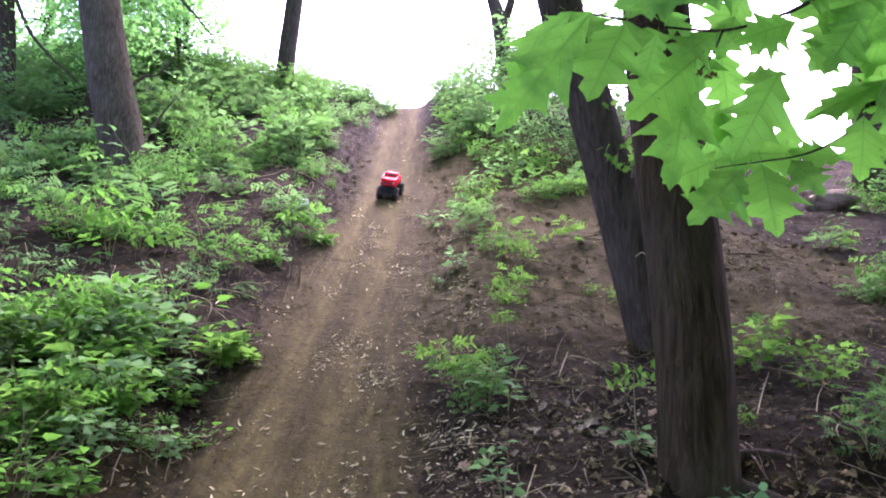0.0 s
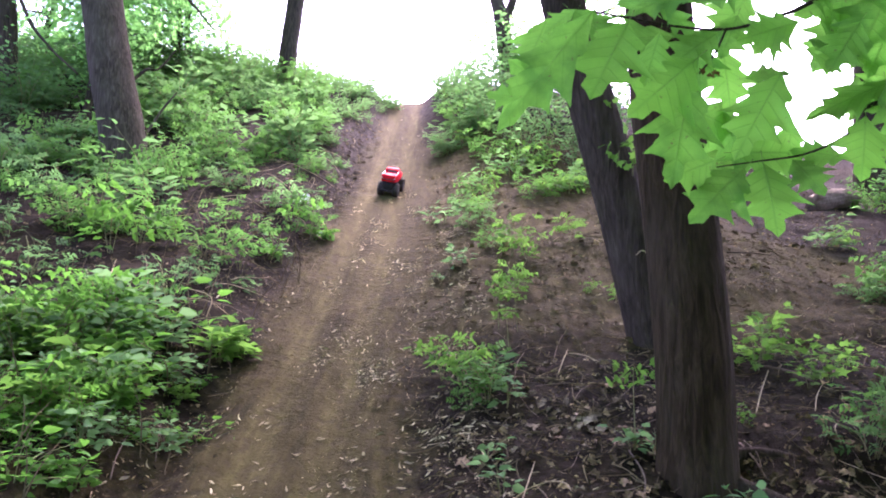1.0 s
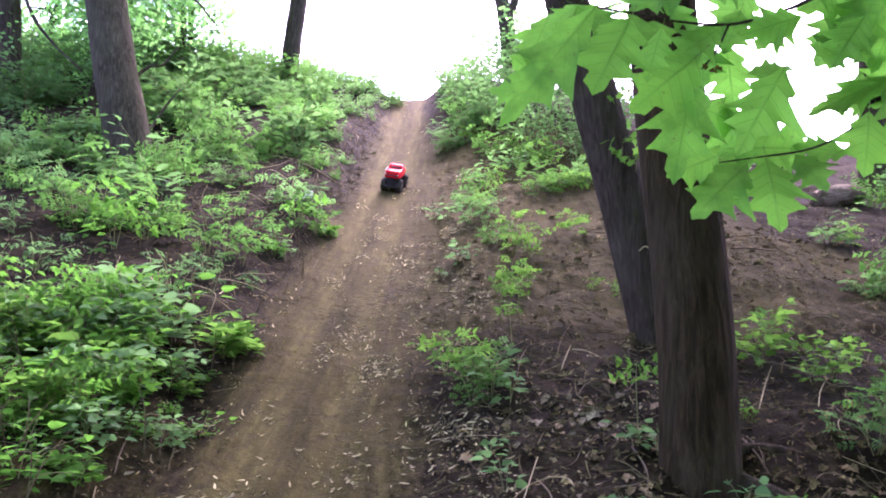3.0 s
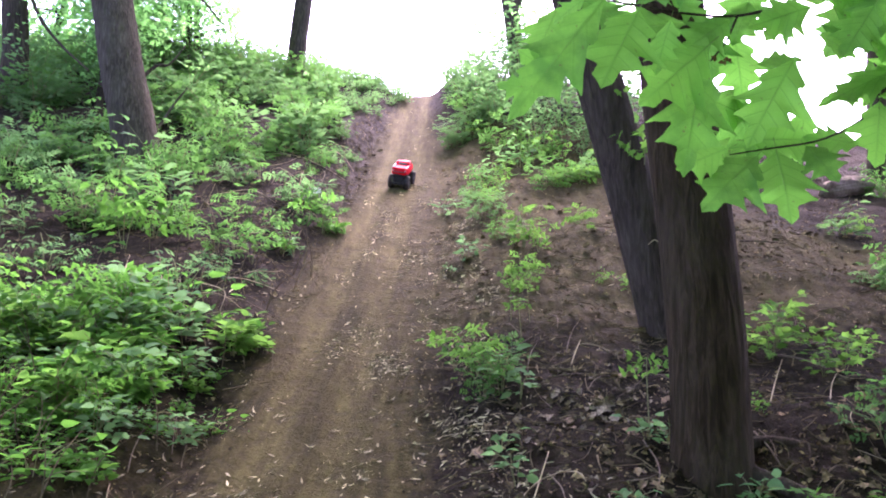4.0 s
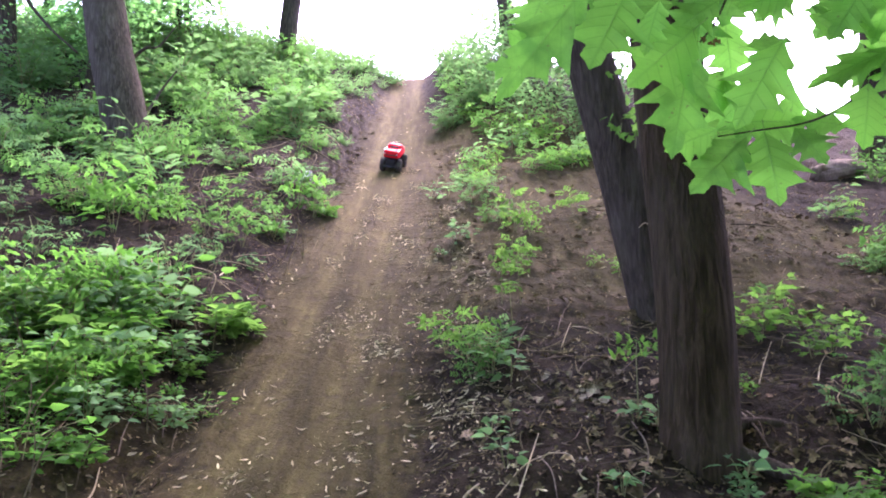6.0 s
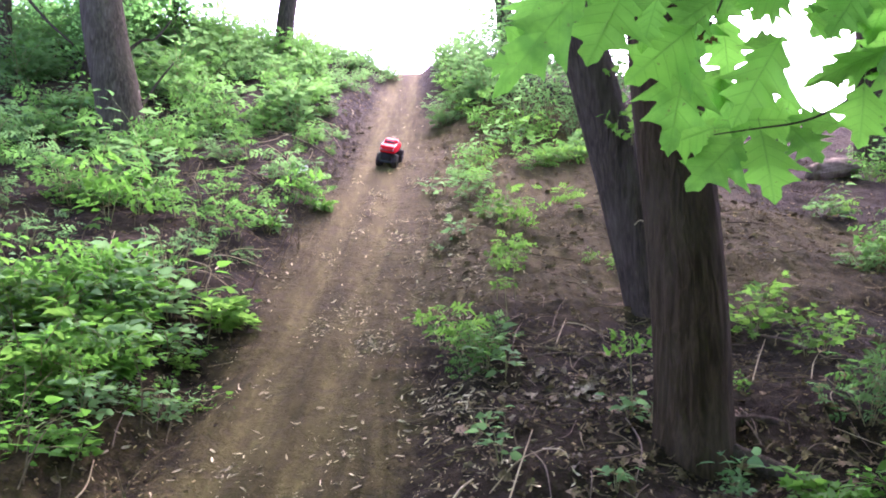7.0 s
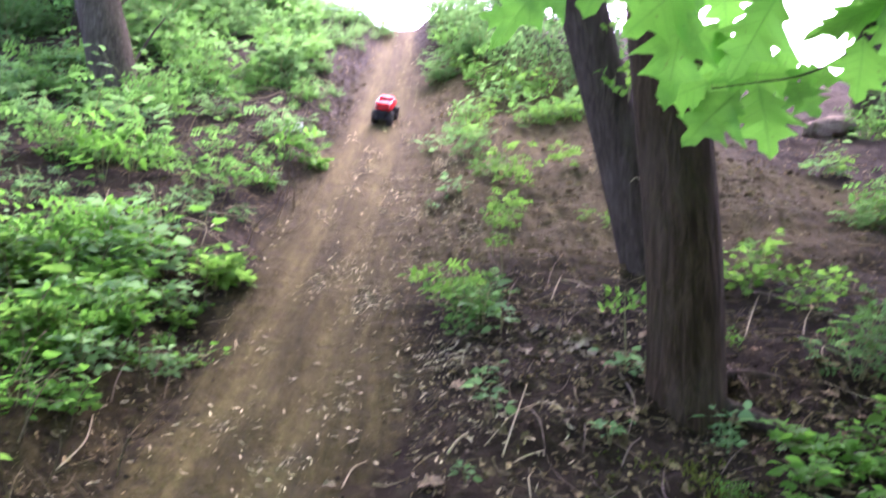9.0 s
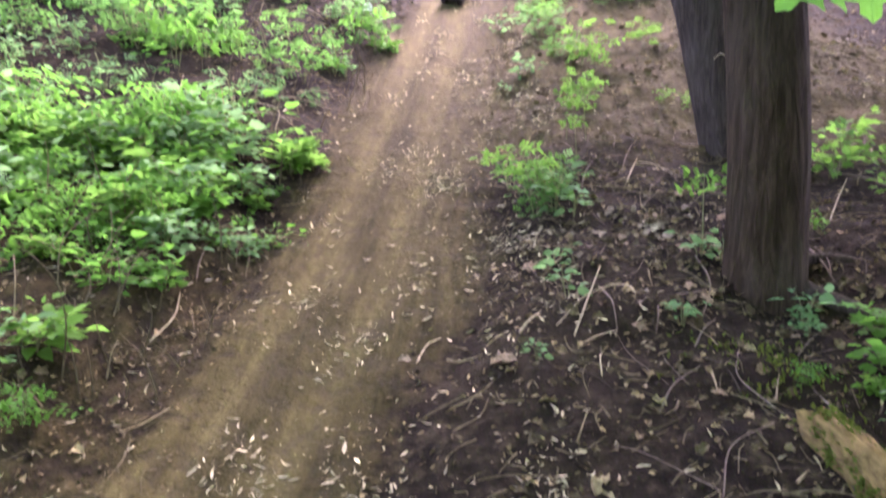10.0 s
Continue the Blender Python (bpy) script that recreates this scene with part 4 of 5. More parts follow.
def dry_stems():
    """Last year's stems that stand and lean among the green."""
    rng = np.random.RandomState(52)
    geo = []
    for i in range(330):
        y = 2.2 + 8.5 * rng.rand() ** 1.4
        x = -1.0 - (0.4 + 0.55 * y) * rng.rand() ** 1.2
        h, a = rng.uniform(0.08, 0.28), rng.uniform(0, 6.28)
        lean = h * rng.uniform(0.1, 1.1)
        z = ground_z(x, y)
        tip = (x + lean * math.cos(a), y + lean * math.sin(a), z + h)
        mid = (x + 0.35 * lean * math.cos(a) + rng.normal(0, 0.02), y + 0.35 * lean * math.sin(a), z + 0.6 * h)
        geo.append(tube([(x, y, z - 0.02), mid, tip], [0.0036, 0.0026, 0.0012], 4, 4))
    ob = new("dry_stems", arrays_to_mesh("dry_stems", *join(geo), TWIGLET, shade=False))
    return tagged(ob, "thin dry straw-coloured stems standing among green plants", "dry stems", kind="stuff")


dry_stems()


def canes():
    """Dead bramble canes in low arches, one object each."""
    rng = np.random.RandomState(64)
    for i in range(26):
        y = 4.4 + 6.0 * rng.rand()
        x = -1.15 - (0.10 + 0.16 * (y - 3.0)) * rng.rand() ** 1.3
        a, n, h = rng.uniform(0, 6.28), rng.uniform(0.16, 0.40), rng.uniform(0.03, 0.14)
        P = []
        for f in (-1.0, -0.45, 0.25, 1.0):
            px_, py_ = x + f * n * math.cos(a) + rng.normal(0, 0.02), y + 0.5 * f * n * math.sin(a)
            P.append((px_, py_, ground_z(px_, py_) + h * (1 - f * f) * rng.uniform(0.5, 1.3) + 0.06 * (f > 0.9) * rng.rand()))
        P = np.array(P)
        ob = new("dry_cane", arrays_to_mesh("dry_cane", *tube(P - P[0], [0.0036, 0.0028, 0.0014], 5, 5), PALE_STICK if i % 3 else TWIG))
        ob.location = P[0]
        tagged(ob, "thin dead cane arching over the bank plants", "dry cane", "dead canes on the bank")


canes()

# single saplings and herbs on the bare side of the trail: x, y, size, kind
SPRIGS = ((0.735, 3.07, 1.0), (0.34, 4.05, 0.8), (0.30, 4.30, 0.9), (0.40, 4.25, 0.8), (1.28, 4.3, 1.2))
SAPLINGS = ((0.42, 4.92, 0.50), (0.36, 4.86, 0.36), (0.50, 5.78, 0.72), (0.60, 5.66, 0.6), (0.98, 6.14, 0.5), (0.93, 5.02, 0.26), (1.06, 4.88, 0.28), (0.00, 3.86, 0.62), (0.10, 3.76, 0.55), (0.50, 5.0, 0.34))
SAPLINGS_SIDE = ((1.42, 3.98, 0.62), (1.52, 3.88, 0.62), (1.62, 4.06, 0.70), (1.74, 4.05, 0.5), (1.66, 3.64, 0.42), (1.76, 3.66, 0.55), (1.90, 3.80, 0.42), (1.22, 3.25, 0.22), (1.30, 4.3, 0.45))
SAPLINGS_BANK = ((-1.10, 6.50, 0.80), (-1.24, 6.60, 0.85), (-1.40, 5.42, 0.72), (-1.54, 5.50, 0.78), (-1.66, 5.44, 0.6), (-2.26, 5.36, 1.25), (-2.16, 5.62, 1.0), (-1.32, 6.10, 0.6), (-1.75, 6.3, 0.7), (-1.92, 5.70, 0.70), (-1.86, 7.5, 0.85), (-2.6, 7.6, 0.8), (-1.45, 8.5, 0.6))
for i, (x, y, s) in enumerate(SAPLINGS_SIDE):
    LOBED_SAPLING[i % 3].plant("sapling", x, y, i * 1.7, s * 1.1, "low sapling with bright green lobed leaves beside the oak", "plant", "saplings beside the oak")
for i, (x, y, s) in enumerate(SAPLINGS):
    SAPLING[i % 4].plant("sapling", x, y, i * 1.7, s, "small sapling with bright green feathered leaves on bare soil", "plant", "saplings beside the trail")
for i, (x, y, s) in enumerate(SPRIGS):
    SPRIG[i % 2].plant("sprig", x, y, i * 2.9, s, "thin upright sprig with green leaves at its tip", "plant", "sprigs beside the oaks")
for i, (x, y, s) in enumerate(SAPLINGS_BANK):
    BANK_SAPLING[i % 4].plant("sapling", x, y, i * 2.1, s, "bright green sapling standing above the bank plants", "plant", "saplings on the bank")
for i, (x, y, s) in enumerate(((1.57, 2.95, 0.8), (1.66, 3.05, 0.8), (1.74, 2.92, 0.8), (0.16, 3.62, 0.62), (0.22, 3.72, 0.6), (0.12, 3.52, 0.5), (0.40, 6.04, 0.55), (0.32, 6.10, 0.5), (0.22, 6.62, 0.75), (0.30, 6.75, 0.7), (0.36, 7.0, 0.6))):
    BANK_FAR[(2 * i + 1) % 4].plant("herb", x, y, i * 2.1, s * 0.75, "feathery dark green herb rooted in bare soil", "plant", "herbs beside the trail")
for i, (x, y, s) in enumerate(((0.21, 2.79, 0.85), (0.56, 2.57, 0.8), (0.20, 3.56, 1.2), (0.28, 3.50, 0.9), (0.72, 3.02, 0.9), (0.79, 2.99, 0.8), (0.98, 2.69, 1.0), (0.17, 3.06, 0.8), (0.06, 5.61, 1.0), (0.14, 5.66, 1.0), (-0.02, 5.42, 0.7), (-0.11, 7.0, 1.1), (0.0, 6.9, 1.0), (-1.20, 5.86, 1.0), (-1.27, 5.95, 0.9), (0.09, 2.38, 0.5))):
    COOL[i % 3].plant("ground_herb", x, y, i * 1.3, s, "low herb with pale bluish-green leaves on dark soil", "plant", "low herbs on the soil")
for i, (x, y, s) in enumerate(((1.15, 2.40, 0.7), (1.30, 2.38, 1.0), (1.05, 2.25, 0.5), (1.42, 2.55, 1.1), (0.97, 2.60, 0.6), (0.85, 2.30, 0.4), (1.25, 2.20, 0.8), (1.55, 2.45, 1.3), (1.65, 2.65, 1.2), (1.40, 2.35, 1.3), (1.10, 2.10, 0.8), (1.52, 2.28, 1.2), (1.10, 2.36, 0.7), (1.22, 2.52, 0.8))):
    BANK[i % 6].plant("foot_plant", x, y, i * 1.1, s * (0.54 if i < 12 else 0.9), "green broad-leaved plant at the foot of the oak", "plant", "plants at the oak's foot")
for i, (x, y, s) in enumerate(((-1.47, 2.30, 0.70), (-1.66, 2.2, 1.0), (-1.56, 2.10, 0.8), (-1.35, 2.05, 0.4), (-1.46, 3.05, 0.6), (-1.16, 4.32, 0.8), (-1.15, 4.10, 0.9), (-1.32, 3.70, 0.8),
                               (-1.42, 3.40, 0.8), (-1.40, 3.15, 0.7), (-1.28, 5.85, 0.8), (-1.02, 6.60, 0.8), (-1.05, 4.22, 0.7))):
    BANK[(i + 2) % 6].plant("edge_plant", x, y, i * 1.9, s, "green broad-leaved plant at the trail's edge", "plant", "plants at the trail's edge")
# shrubs along the right side of the upper trail and on the slope
SHRUBS = ((0.18, 7.35, 0.26), (0.27, 7.75, 0.32), (0.38, 8.2, 0.34), (0.60, 9.3, 0.5), (0.12, 9.9, 0.40), (0.45, 10.2, 0.6), (0.95, 9.9, 0.7), (0.75, 11.0, 0.8), (0.30, 11.4, 0.7), (0.15, 12.2, 0.6),
          (1.3, 10.8, 1.0), (1.1, 7.85, 0.42), (1.3, 8.0, 0.36), (1.0, 8.9, 0.5), (1.5, 9.0, 0.6), (1.9, 9.8, 0.8), (2.3, 10.3, 1.1), (0.45, 12.8, 0.9), (1.1, 12.2, 1.2), (1.7, 11.8, 1.3), (2.72, 4.99, 0.42), (2.9, 5.15, 0.45), (3.0, 6.2, 0.35), (3.15, 5.3, 0.45),
          (4.6, 7.9, 0.7), (4.1, 7.6, 0.45), (0.72, 8.6, 0.50), (0.95, 9.3, 0.75), (1.30, 9.7, 0.85), (1.65, 9.4, 0.7), (0.62, 10.6, 0.8), (1.0, 11.6, 1.15), (0.7, 12.4, 1.1), (1.45, 12.4, 1.4), (2.0, 11.2, 1.2), (0.9, 7.6, 0.40), (1.5, 8.4, 0.5))
for i, (x, y, s) in enumerate(SHRUBS):
    if s < 0.55:
        BANK_MID[i % 4].plant("shrub", x, y, i * 1.3, s * 2.1, "leafy green shrub growing on the bare slope", "shrub", "shrubs on the slope", 0.03)
        SAPLING[i % 4].plant("shrub", x + 0.14, y - 0.10 + 0.02 * (i % 9), i * 2.3, s * 1.5, "leafy green shrub growing on the bare slope", "shrub", "shrubs on the slope", 0.03)
    else:
        SHRUB[i % 4].plant("shrub", x, y, i * 1.3, s, "leafy green shrub growing on the bare slope", "shrub", "shrubs on the slope", 0.03)
# plants crowding round the stout trunk's foot
for i, (x, y, s) in enumerate(((-3.50, 7.50, 0.9), (-3.34, 7.42, 0.8), (-3.18, 7.48, 0.9), (-3.02, 7.45, 0.7), (-2.86, 7.62, 0.9), (-3.62, 7.72, 1.0), (-2.80, 7.85, 0.8), (-3.10, 7.25, 0.7))):
    BANK_MID[(i + 1) % 4].plant("bank_herb", x, y, i * 1.9, s, "green herb crowding the foot of the stout trunk", "plant", "herbs at the trunk's foot", 0.02)
# straggling herbs on the eroded earth above the trail
rng_ = np.random.RandomState(91)
for i in range(22):
    x, y = rng_.uniform(-2.1, -1.12), rng_.uniform(8.0, 11.6)
    BANK_MID[i % 4].plant("bank_herb", x, y, i * 2.1, rng_.uniform(0.30, 0.62), "straggling green herb rooted in the eroded earth", "plant", "herbs on the eroded earth", 0.02)
# low growth on the rim of the cutting
rng_ = np.random.RandomState(88)
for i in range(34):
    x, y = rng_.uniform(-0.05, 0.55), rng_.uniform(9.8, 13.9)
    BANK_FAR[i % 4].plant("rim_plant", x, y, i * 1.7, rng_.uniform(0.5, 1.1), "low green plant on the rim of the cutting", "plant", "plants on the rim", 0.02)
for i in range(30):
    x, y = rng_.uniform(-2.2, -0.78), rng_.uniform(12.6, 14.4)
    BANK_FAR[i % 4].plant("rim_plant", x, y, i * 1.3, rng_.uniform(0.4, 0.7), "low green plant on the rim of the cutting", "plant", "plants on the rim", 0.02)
# tall shrubs that close the top of the bank
TALL = ((-2.4, 13.4, 0.45), (-3.3, 13.0, 0.8), (-4.2, 12.4, 1.3), (-4.9, 11.8, 1.7), (-5.6, 12.4, 0.9), (-6.4, 11.4, 0.9), (-7.2, 12.0, 0.9), (-4.6, 10.4, 1.2), (-5.2, 9.6, 0.9), (-6.2, 9.4, 1.0), (-7.0, 10.2, 1.0), (-3.9, 9.6, 0.9), (-8.0, 10.8, 1.1))
for i, (x, y, s) in enumerate(TALL):
    SHRUB[(i + 1) % 4].plant("tall_shrub", x, y, i * 2.3, s, "tall leafy shrub among the trees on the crest", "shrub", "shrubs on the crest", 0.05)


# young trees that fill the top of the bank with leaves, sky showing between them
def understory(x, y, tall, wide, leaves, seed):
    rng = np.random.RandomState(seed)
    z = ground_z(x, y)
    pts = [(x, y, z - 0.05), (x + rng.uniform(-0.15, 0.15), y, z + 0.35 * tall), (x + rng.uniform(-0.3, 0.3), y, z + 0.75 * tall), (x + rng.uniform(-0.4, 0.4), y, z + tall)]
    cs = [(x + rng.normal(0, wide * 0.55), y + rng.normal(0, wide * 0.5), z + tall * rng.uniform(0.25, 1.05)) for _ in range(16)]
    limbs = []
    for c_ in cs[::2]:
        s = np.array(pts[1]) + (np.array(pts[2]) - np.array(pts[1])) * rng.rand()
        limbs.append(([s, s * 0.5 + np.array(c_) * 0.5 + np.array([0, 0, 0.1]), c_], 0.022, 0.006))
    return tree(pts, [0.06, 0.05, 0.035, 0.012], BARK_DARK, "slim young tree with loose light green foliage on the crest", seed, limbs, (cs, wide * 0.75, int(1.7 * leaves), 0.075), 12, 6, 0.2, 0.02)


for i, (x, y, tall, wide, n) in enumerate(((-4.4, 12.6, 2.9, 0.9, 5200), (-4.9, 11.6, 3.4, 0.8, 4800), (-6.5, 12.8, 1.6, 0.8, 1500), (-4.30, 13.1, 3.0, 0.70, 3600), (-5.6, 13.4, 3.6, 0.9, 5200),
                                           (-8.2, 12.2, 2.4, 0.9, 1800), (-4.7, 10.2, 2.6, 0.8, 4200), (2.2, 12.6, 2.4, 0.8, 1600), (3.0, 11.4, 2.8, 1.0, 2200), (6.4, 10.2, 2.2, 1.1, 2200))):
    understory(x, y, tall, wide, n, 400 + i)


# added wood, unseen, screens light behind the viewer: trunks and foliage nobody could count
def woods():
    rng = np.random.RandomState(61)
    ob = thing("woods", (0, -6, ground_z(0, -6)), "unseen trunks and green foliage added to screen light from behind", "woods", kind="stuff")
    o = np.array(ob.location)
    trunks, at = [], []
    for i in range(22):
        a, r = radians(158 + 224 * (i + rng.uniform(0.1, 0.9)) / 22), rng.uniform(4.2, 9.5)
        x, y = r * math.cos(a), r * math.sin(a) - 0.5
        z, tall = ground_z(x, y), rng.uniform(8.0, 11.0)
        lean = rng.uniform(-0.6, 0.6, 2)
        trunks.append(tube(np.array([(x, y, z - 0.2), (x + 0.3 * lean[0], y + 0.3 * lean[1], z + 0.4 * tall), (x + lean[0], y + lean[1], z + tall)]) - o, [0.17, 0.12, 0.04], 10, 6))
        # denser on the right to hold back more skylight there
        n = 3600 if x > -1.0 else 700
        c = np.array([x + lean[0] - 0.8 * math.cos(a), y + lean[1] - 0.8 * math.sin(a), z + tall * 0.72])
        at.append(c + rng.normal(0, 1, (n, 3)) * np.array([1.7, 1.7, 1.5]))
        low = np.array([x, y, z + 1.6]) + rng.normal(0, 1, (700 if x > -1.0 else 400, 3)) * np.array([1.3, 1.3, 1.0])
        at.append(low)
    at = np.vstack(at)
    at = at[~((np.hypot(at[:, 0], at[:, 1]) < 2.6) & (at[:, 2] < 5.0))]
    at = at[(at[:, 1] < 1.2) | (at[:, 2] > 5.5)]
    at = at[at[:, 2] > height(at[:, 0], at[:, 1]) + 0.2]
    k = len(at)
    geo = strew(SMALL_V, SMALL_T, at - o, rng.normal(0, 1, (k, 3)) + np.array([0, 0, -0.4]), rng.normal(0, 0.8, (k, 3)) + np.array([0, 0, 0.7]), rng.uniform(0.16, 0.30, k))
    part("trunks", join(trunks), BARK_DARK, ob)
    part("foliage", geo, LEAF_TREE, ob)


woods()

# ---- litter on the ground ----
def slope_up(x, y):
    e = 0.03
    gx = (height(x + e, y) - height(x - e, y)) / (2 * e)
    gy = (height(x, y + e) - height(x, y - e)) / (2 * e)
    return unit(np.stack([-gx, -gy, np.ones_like(gx)], -1))


CHIP_V = np.array([(0, 0, 0), (-.11, .25, .05), (.10, .3, .04), (-.11, .7, .09), (.09, .72, .02), (.02, 1, .06), (0, .5, -.05)])
CHIP_T = np.array([(0, 2, 1), (1, 2, 4), (1, 4, 3), (3, 4, 5), (0, 1, 6), (1, 3, 6), (3, 5, 6), (5, 4, 6), (4, 2, 6), (2, 0, 6)])
CHIP_V = CHIP_V * np.array([0.50, 1, 1.3]) + np.array([(0, 0, 0), (-.03, .04, 0), (.04, -.05, 0), (.02, .06, 0), (.05, -.08, 0), (-.03, 0, 0), (0, 0, 0)])
BENT_V = CHIP_V + np.array([1, 0, 0]) * (0.9 * (CHIP_V[:, 1:2] - 0.5) ** 2) + np.array([0, 0, 0.4]) * (CHIP_V[:, 1:2] - 0.5) ** 2
FLAKE_V = CHIP_V * np.array([1.7, 1, 0.9]) + np.array([0.25, 0, 0]) * CHIP_V[:, 1:2] ** 2
CLOD_V = np.array([(0, 0, -.3), (.5, 0, .05), (.1, .52, 0), (-.48, .2, .02), (-.3, -.45, .06), (.3, -.42, 0), (.05, .02, .42), (.3, .3, .3), (-.3, 0, .35)])
CLOD_V = CLOD_V * np.array([1, 1, 0.5])
CLOD_T = np.array([(1, 7, 6), (1, 2, 7), (7, 2, 6), (2, 8, 6), (2, 3, 8), (3, 4, 8), (8, 4, 6), (4, 5, 6), (5, 1, 6), (0, 2, 1), (0, 3, 2), (0, 4, 3), (0, 5, 4), (0, 1, 5)])


def lay(rng, xs, ys, blank, size, lift=0.004, tilt=0.25):
    n = len(xs)
    at = np.stack([xs, ys, height(xs, ys) + lift], -1)
    up = slope_up(xs, ys)
    way = rng.normal(0, 1, (n, 3))
    way = way - (way * up).sum(1, keepdims=True) * up
    way = unit(way) + up * rng.normal(0, tilt * 0.5, (n, 1))
    return strew(blank[0], blank[1], at, way, up + rng.normal(0, tilt, (n, 3)), size)


def stuff(name, geo, mat, label, category):
    ob = new(name, arrays_to_mesh(name, *geo, mat, shade=False))
    return tagged(ob, label, category, kind="stuff")


def strip(rng, n, x0, x1, y0, y1, near=1.6):
    """Points in the strip, thicker towards the camera."""
    y = y0 + (y1 - y0) * rng.rand(n) ** near
    return rng.uniform(x0, x1, n), y


def litter():
    rng = np.random.RandomState(9)
    # it thins out down the slope, towards and behind the viewer
    x, y = rng.uniform(-4.5, 4.5, 5200), 1.9 - 6.0 * rng.rand(5200) ** 1.1
    stuff("leaf_litter", lay(rng, x, y, (CURL_V, CURL_T), 0.014 + 0.045 * rng.rand(5200) ** 1.7, 0.003, 0.5), LITTER, "brown dead leaves thinly strewn over bare soil", "dead leaves")
    # pale chips: thin on the ruts, thick along the trail's right shoulder, in small drifts
    cx, cy = strip(rng, 60, -0.85, 0.20, 1.5, 8.5, 1.3)
    k = (60 * rng.rand(2400) ** 1.5).astype(int)
    x1, y1 = cx[k] + rng.normal(0, 0.06, 2400), cy[k] + rng.normal(0, 0.10, 2400)
    x2, y2 = strip(rng, 230, -1.25, 0.5, 1.4, 12.5, 1.2)
    x3, y3 = strip(rng, 170, -0.5, 0.15, 1.5, 5.5, 1.0)
    x4, y4 = strip(rng, 160, 1.6, 3.6, 4.2, 8.0, 1.0)
    x5, y5 = strip(rng, 380, 0.0, 2.4, 1.5, 6.0, 1.0)
    x6, y6 = strip(rng, 520, -1.7, -0.95, 1.4, 5.5, 1.1)
    x7, y7 = rng.normal(0.0, 0.19, 560), 1.5 + 5.0 * rng.rand(560)
    x, y = np.concatenate([x1, x2, x3, x4, x5, x6, x7]), np.concatenate([y1, y2, y3, y4, y5, y6, y7])
    size = (0.010 + 0.042 * rng.rand(len(x)) ** 2.6) * (0.80 + 0.05 * y)
    k = np.minimum(2, (2.35 * rng.rand(len(x))).astype(int))
    heaps = [lay(rng, x[k == i], y[k == i], (v, CHIP_T), size[k == i], 0.005, 0.4) for i, v in enumerate((CHIP_V, BENT_V, FLAKE_V))]
    stuff("wood_chips", join(heaps), CHIP, "pale wood chips and seed husks strewn over the dirt", "wood chips")
    # dead leaves in the dark soil, thick round the oak's foot
    x1, y1 = strip(rng, 1700, 0.0, 3.2, 1.4, 6.5, 1.1)
    x2, y2 = rng.normal(0.75, 0.35, 420), rng.normal(3.0, 0.42, 420)
    x3, y3 = strip(rng, 1500, -4.2, -0.95, 1.5, 10.0, 1.3)
    x4, y4 = rng.normal(1.45, 0.25, 130), rng.normal(2.75, 0.25, 130)
    x, y = np.concatenate([x1, x2, x3, x4]), np.concatenate([y1, y2, y3, y4])
    keep = trail_mask(x, y) < 0.3
    x, y = x[keep], y[keep]
    size = 0.014 + 0.045 * rng.rand(len(x)) ** 1.7
    stuff("dead_leaves", lay(rng, x, y, (CURL_V, CURL_T), size, 0.003, 0.5), LITTER, "curled brown dead leaves lying on the soil", "dead leaves")
    # crumbled leaf litter
    x1, y1 = strip(rng, 2500, -0.1, 3.0, 1.4, 6.5, 1.3)
    x2, y2 = strip(rng, 5200, -1.9, -0.85, 1.0, 9.0, 1.4)
    x3, y3 = rng.normal(0.75, 0.4, 900), rng.normal(3.1, 0.5, 900)
    x4, y4 = strip(rng, 3200, -1.1, 0.25, 1.4, 9.0, 1.2)
    x, y = np.concatenate([x1, x2, x3, x4]), np.concatenate([y1, y2, y3, y4])
    keep = rng.rand(len(x)) > 0.9 * trail_mask(x, y)
    x, y = x[keep], y[keep]
    stuff("leaf_crumbs", lay(rng, x, y, (CHIP_V * np.array([2.2, 1, 1.5]), CHIP_T), rng.uniform(0.008, 0.026, len(x)), 0.004, 0.6), LITTER, "small brown crumbs of leaf litter on the soil", "leaf litter")
    # crumbs of soil
    x1, y1 = strip(rng, 6000, -1.5, 2.6, 1.4, 4.4, 1.4)
    x2, y2 = strip(rng, 1500, -1.3, 0.3, 1.4, 12.0, 1.2)
    x, y = np.concatenate([x1, x2]), np.concatenate([y1, y2])
    keep = rng.rand(len(x)) > 1.25 * trail_mask(x, y)
    x, y = x[keep], y[keep]
    size = 0.005 + 0.018 * rng.rand(len(x)) ** 3.5
    stuff("soil_clods", lay(rng, x, y, (CLOD_V, CLOD_T), size, 0.002, 0.6), CLOD, "crumbled clods of dark soil beside the trail", "soil")
    # lumps of earth and leaves higher on the slope
    x1, y1 = strip(rng, 1500, -2.3, -0.95, 6.5, 12.5, 1.0)
    x2, y2 = strip(rng, 900, -0.25, 3.6, 5.0, 9.5, 1.0)
    x, y = np.concatenate([x1, x2]), np.concatenate([y1, y2])
    keep = rng.rand(len(x)) > 1.2 * trail_mask(x, y)
    x, y = x[keep], y[keep]
    stuff("earth_lumps", lay(rng, x, y, (CLOD_V, CLOD_T), 0.008 + 0.034 * rng.rand(len(x)) ** 3.0, -0.002, 0.6), EARTH, "lumps of brown earth on the eroded slope", "soil")
    x1, y1 = strip(rng, 700, -2.3, -0.95, 6.5, 12.5, 1.0)
    x2, y2 = strip(rng, 1500, -0.15, 3.8, 5.0, 9.5, 1.0)
    x, y = np.concatenate([x1, x2]), np.concatenate([y1, y2])
    stuff("slope_litter", lay(rng, x, y, (CURL_V, CURL_T), 0.018 + 0.050 * rng.rand(len(x)) ** 2.0, 0.003, 0.5), LITTER, "dry brown leaves strewn over the slope", "dead leaves")
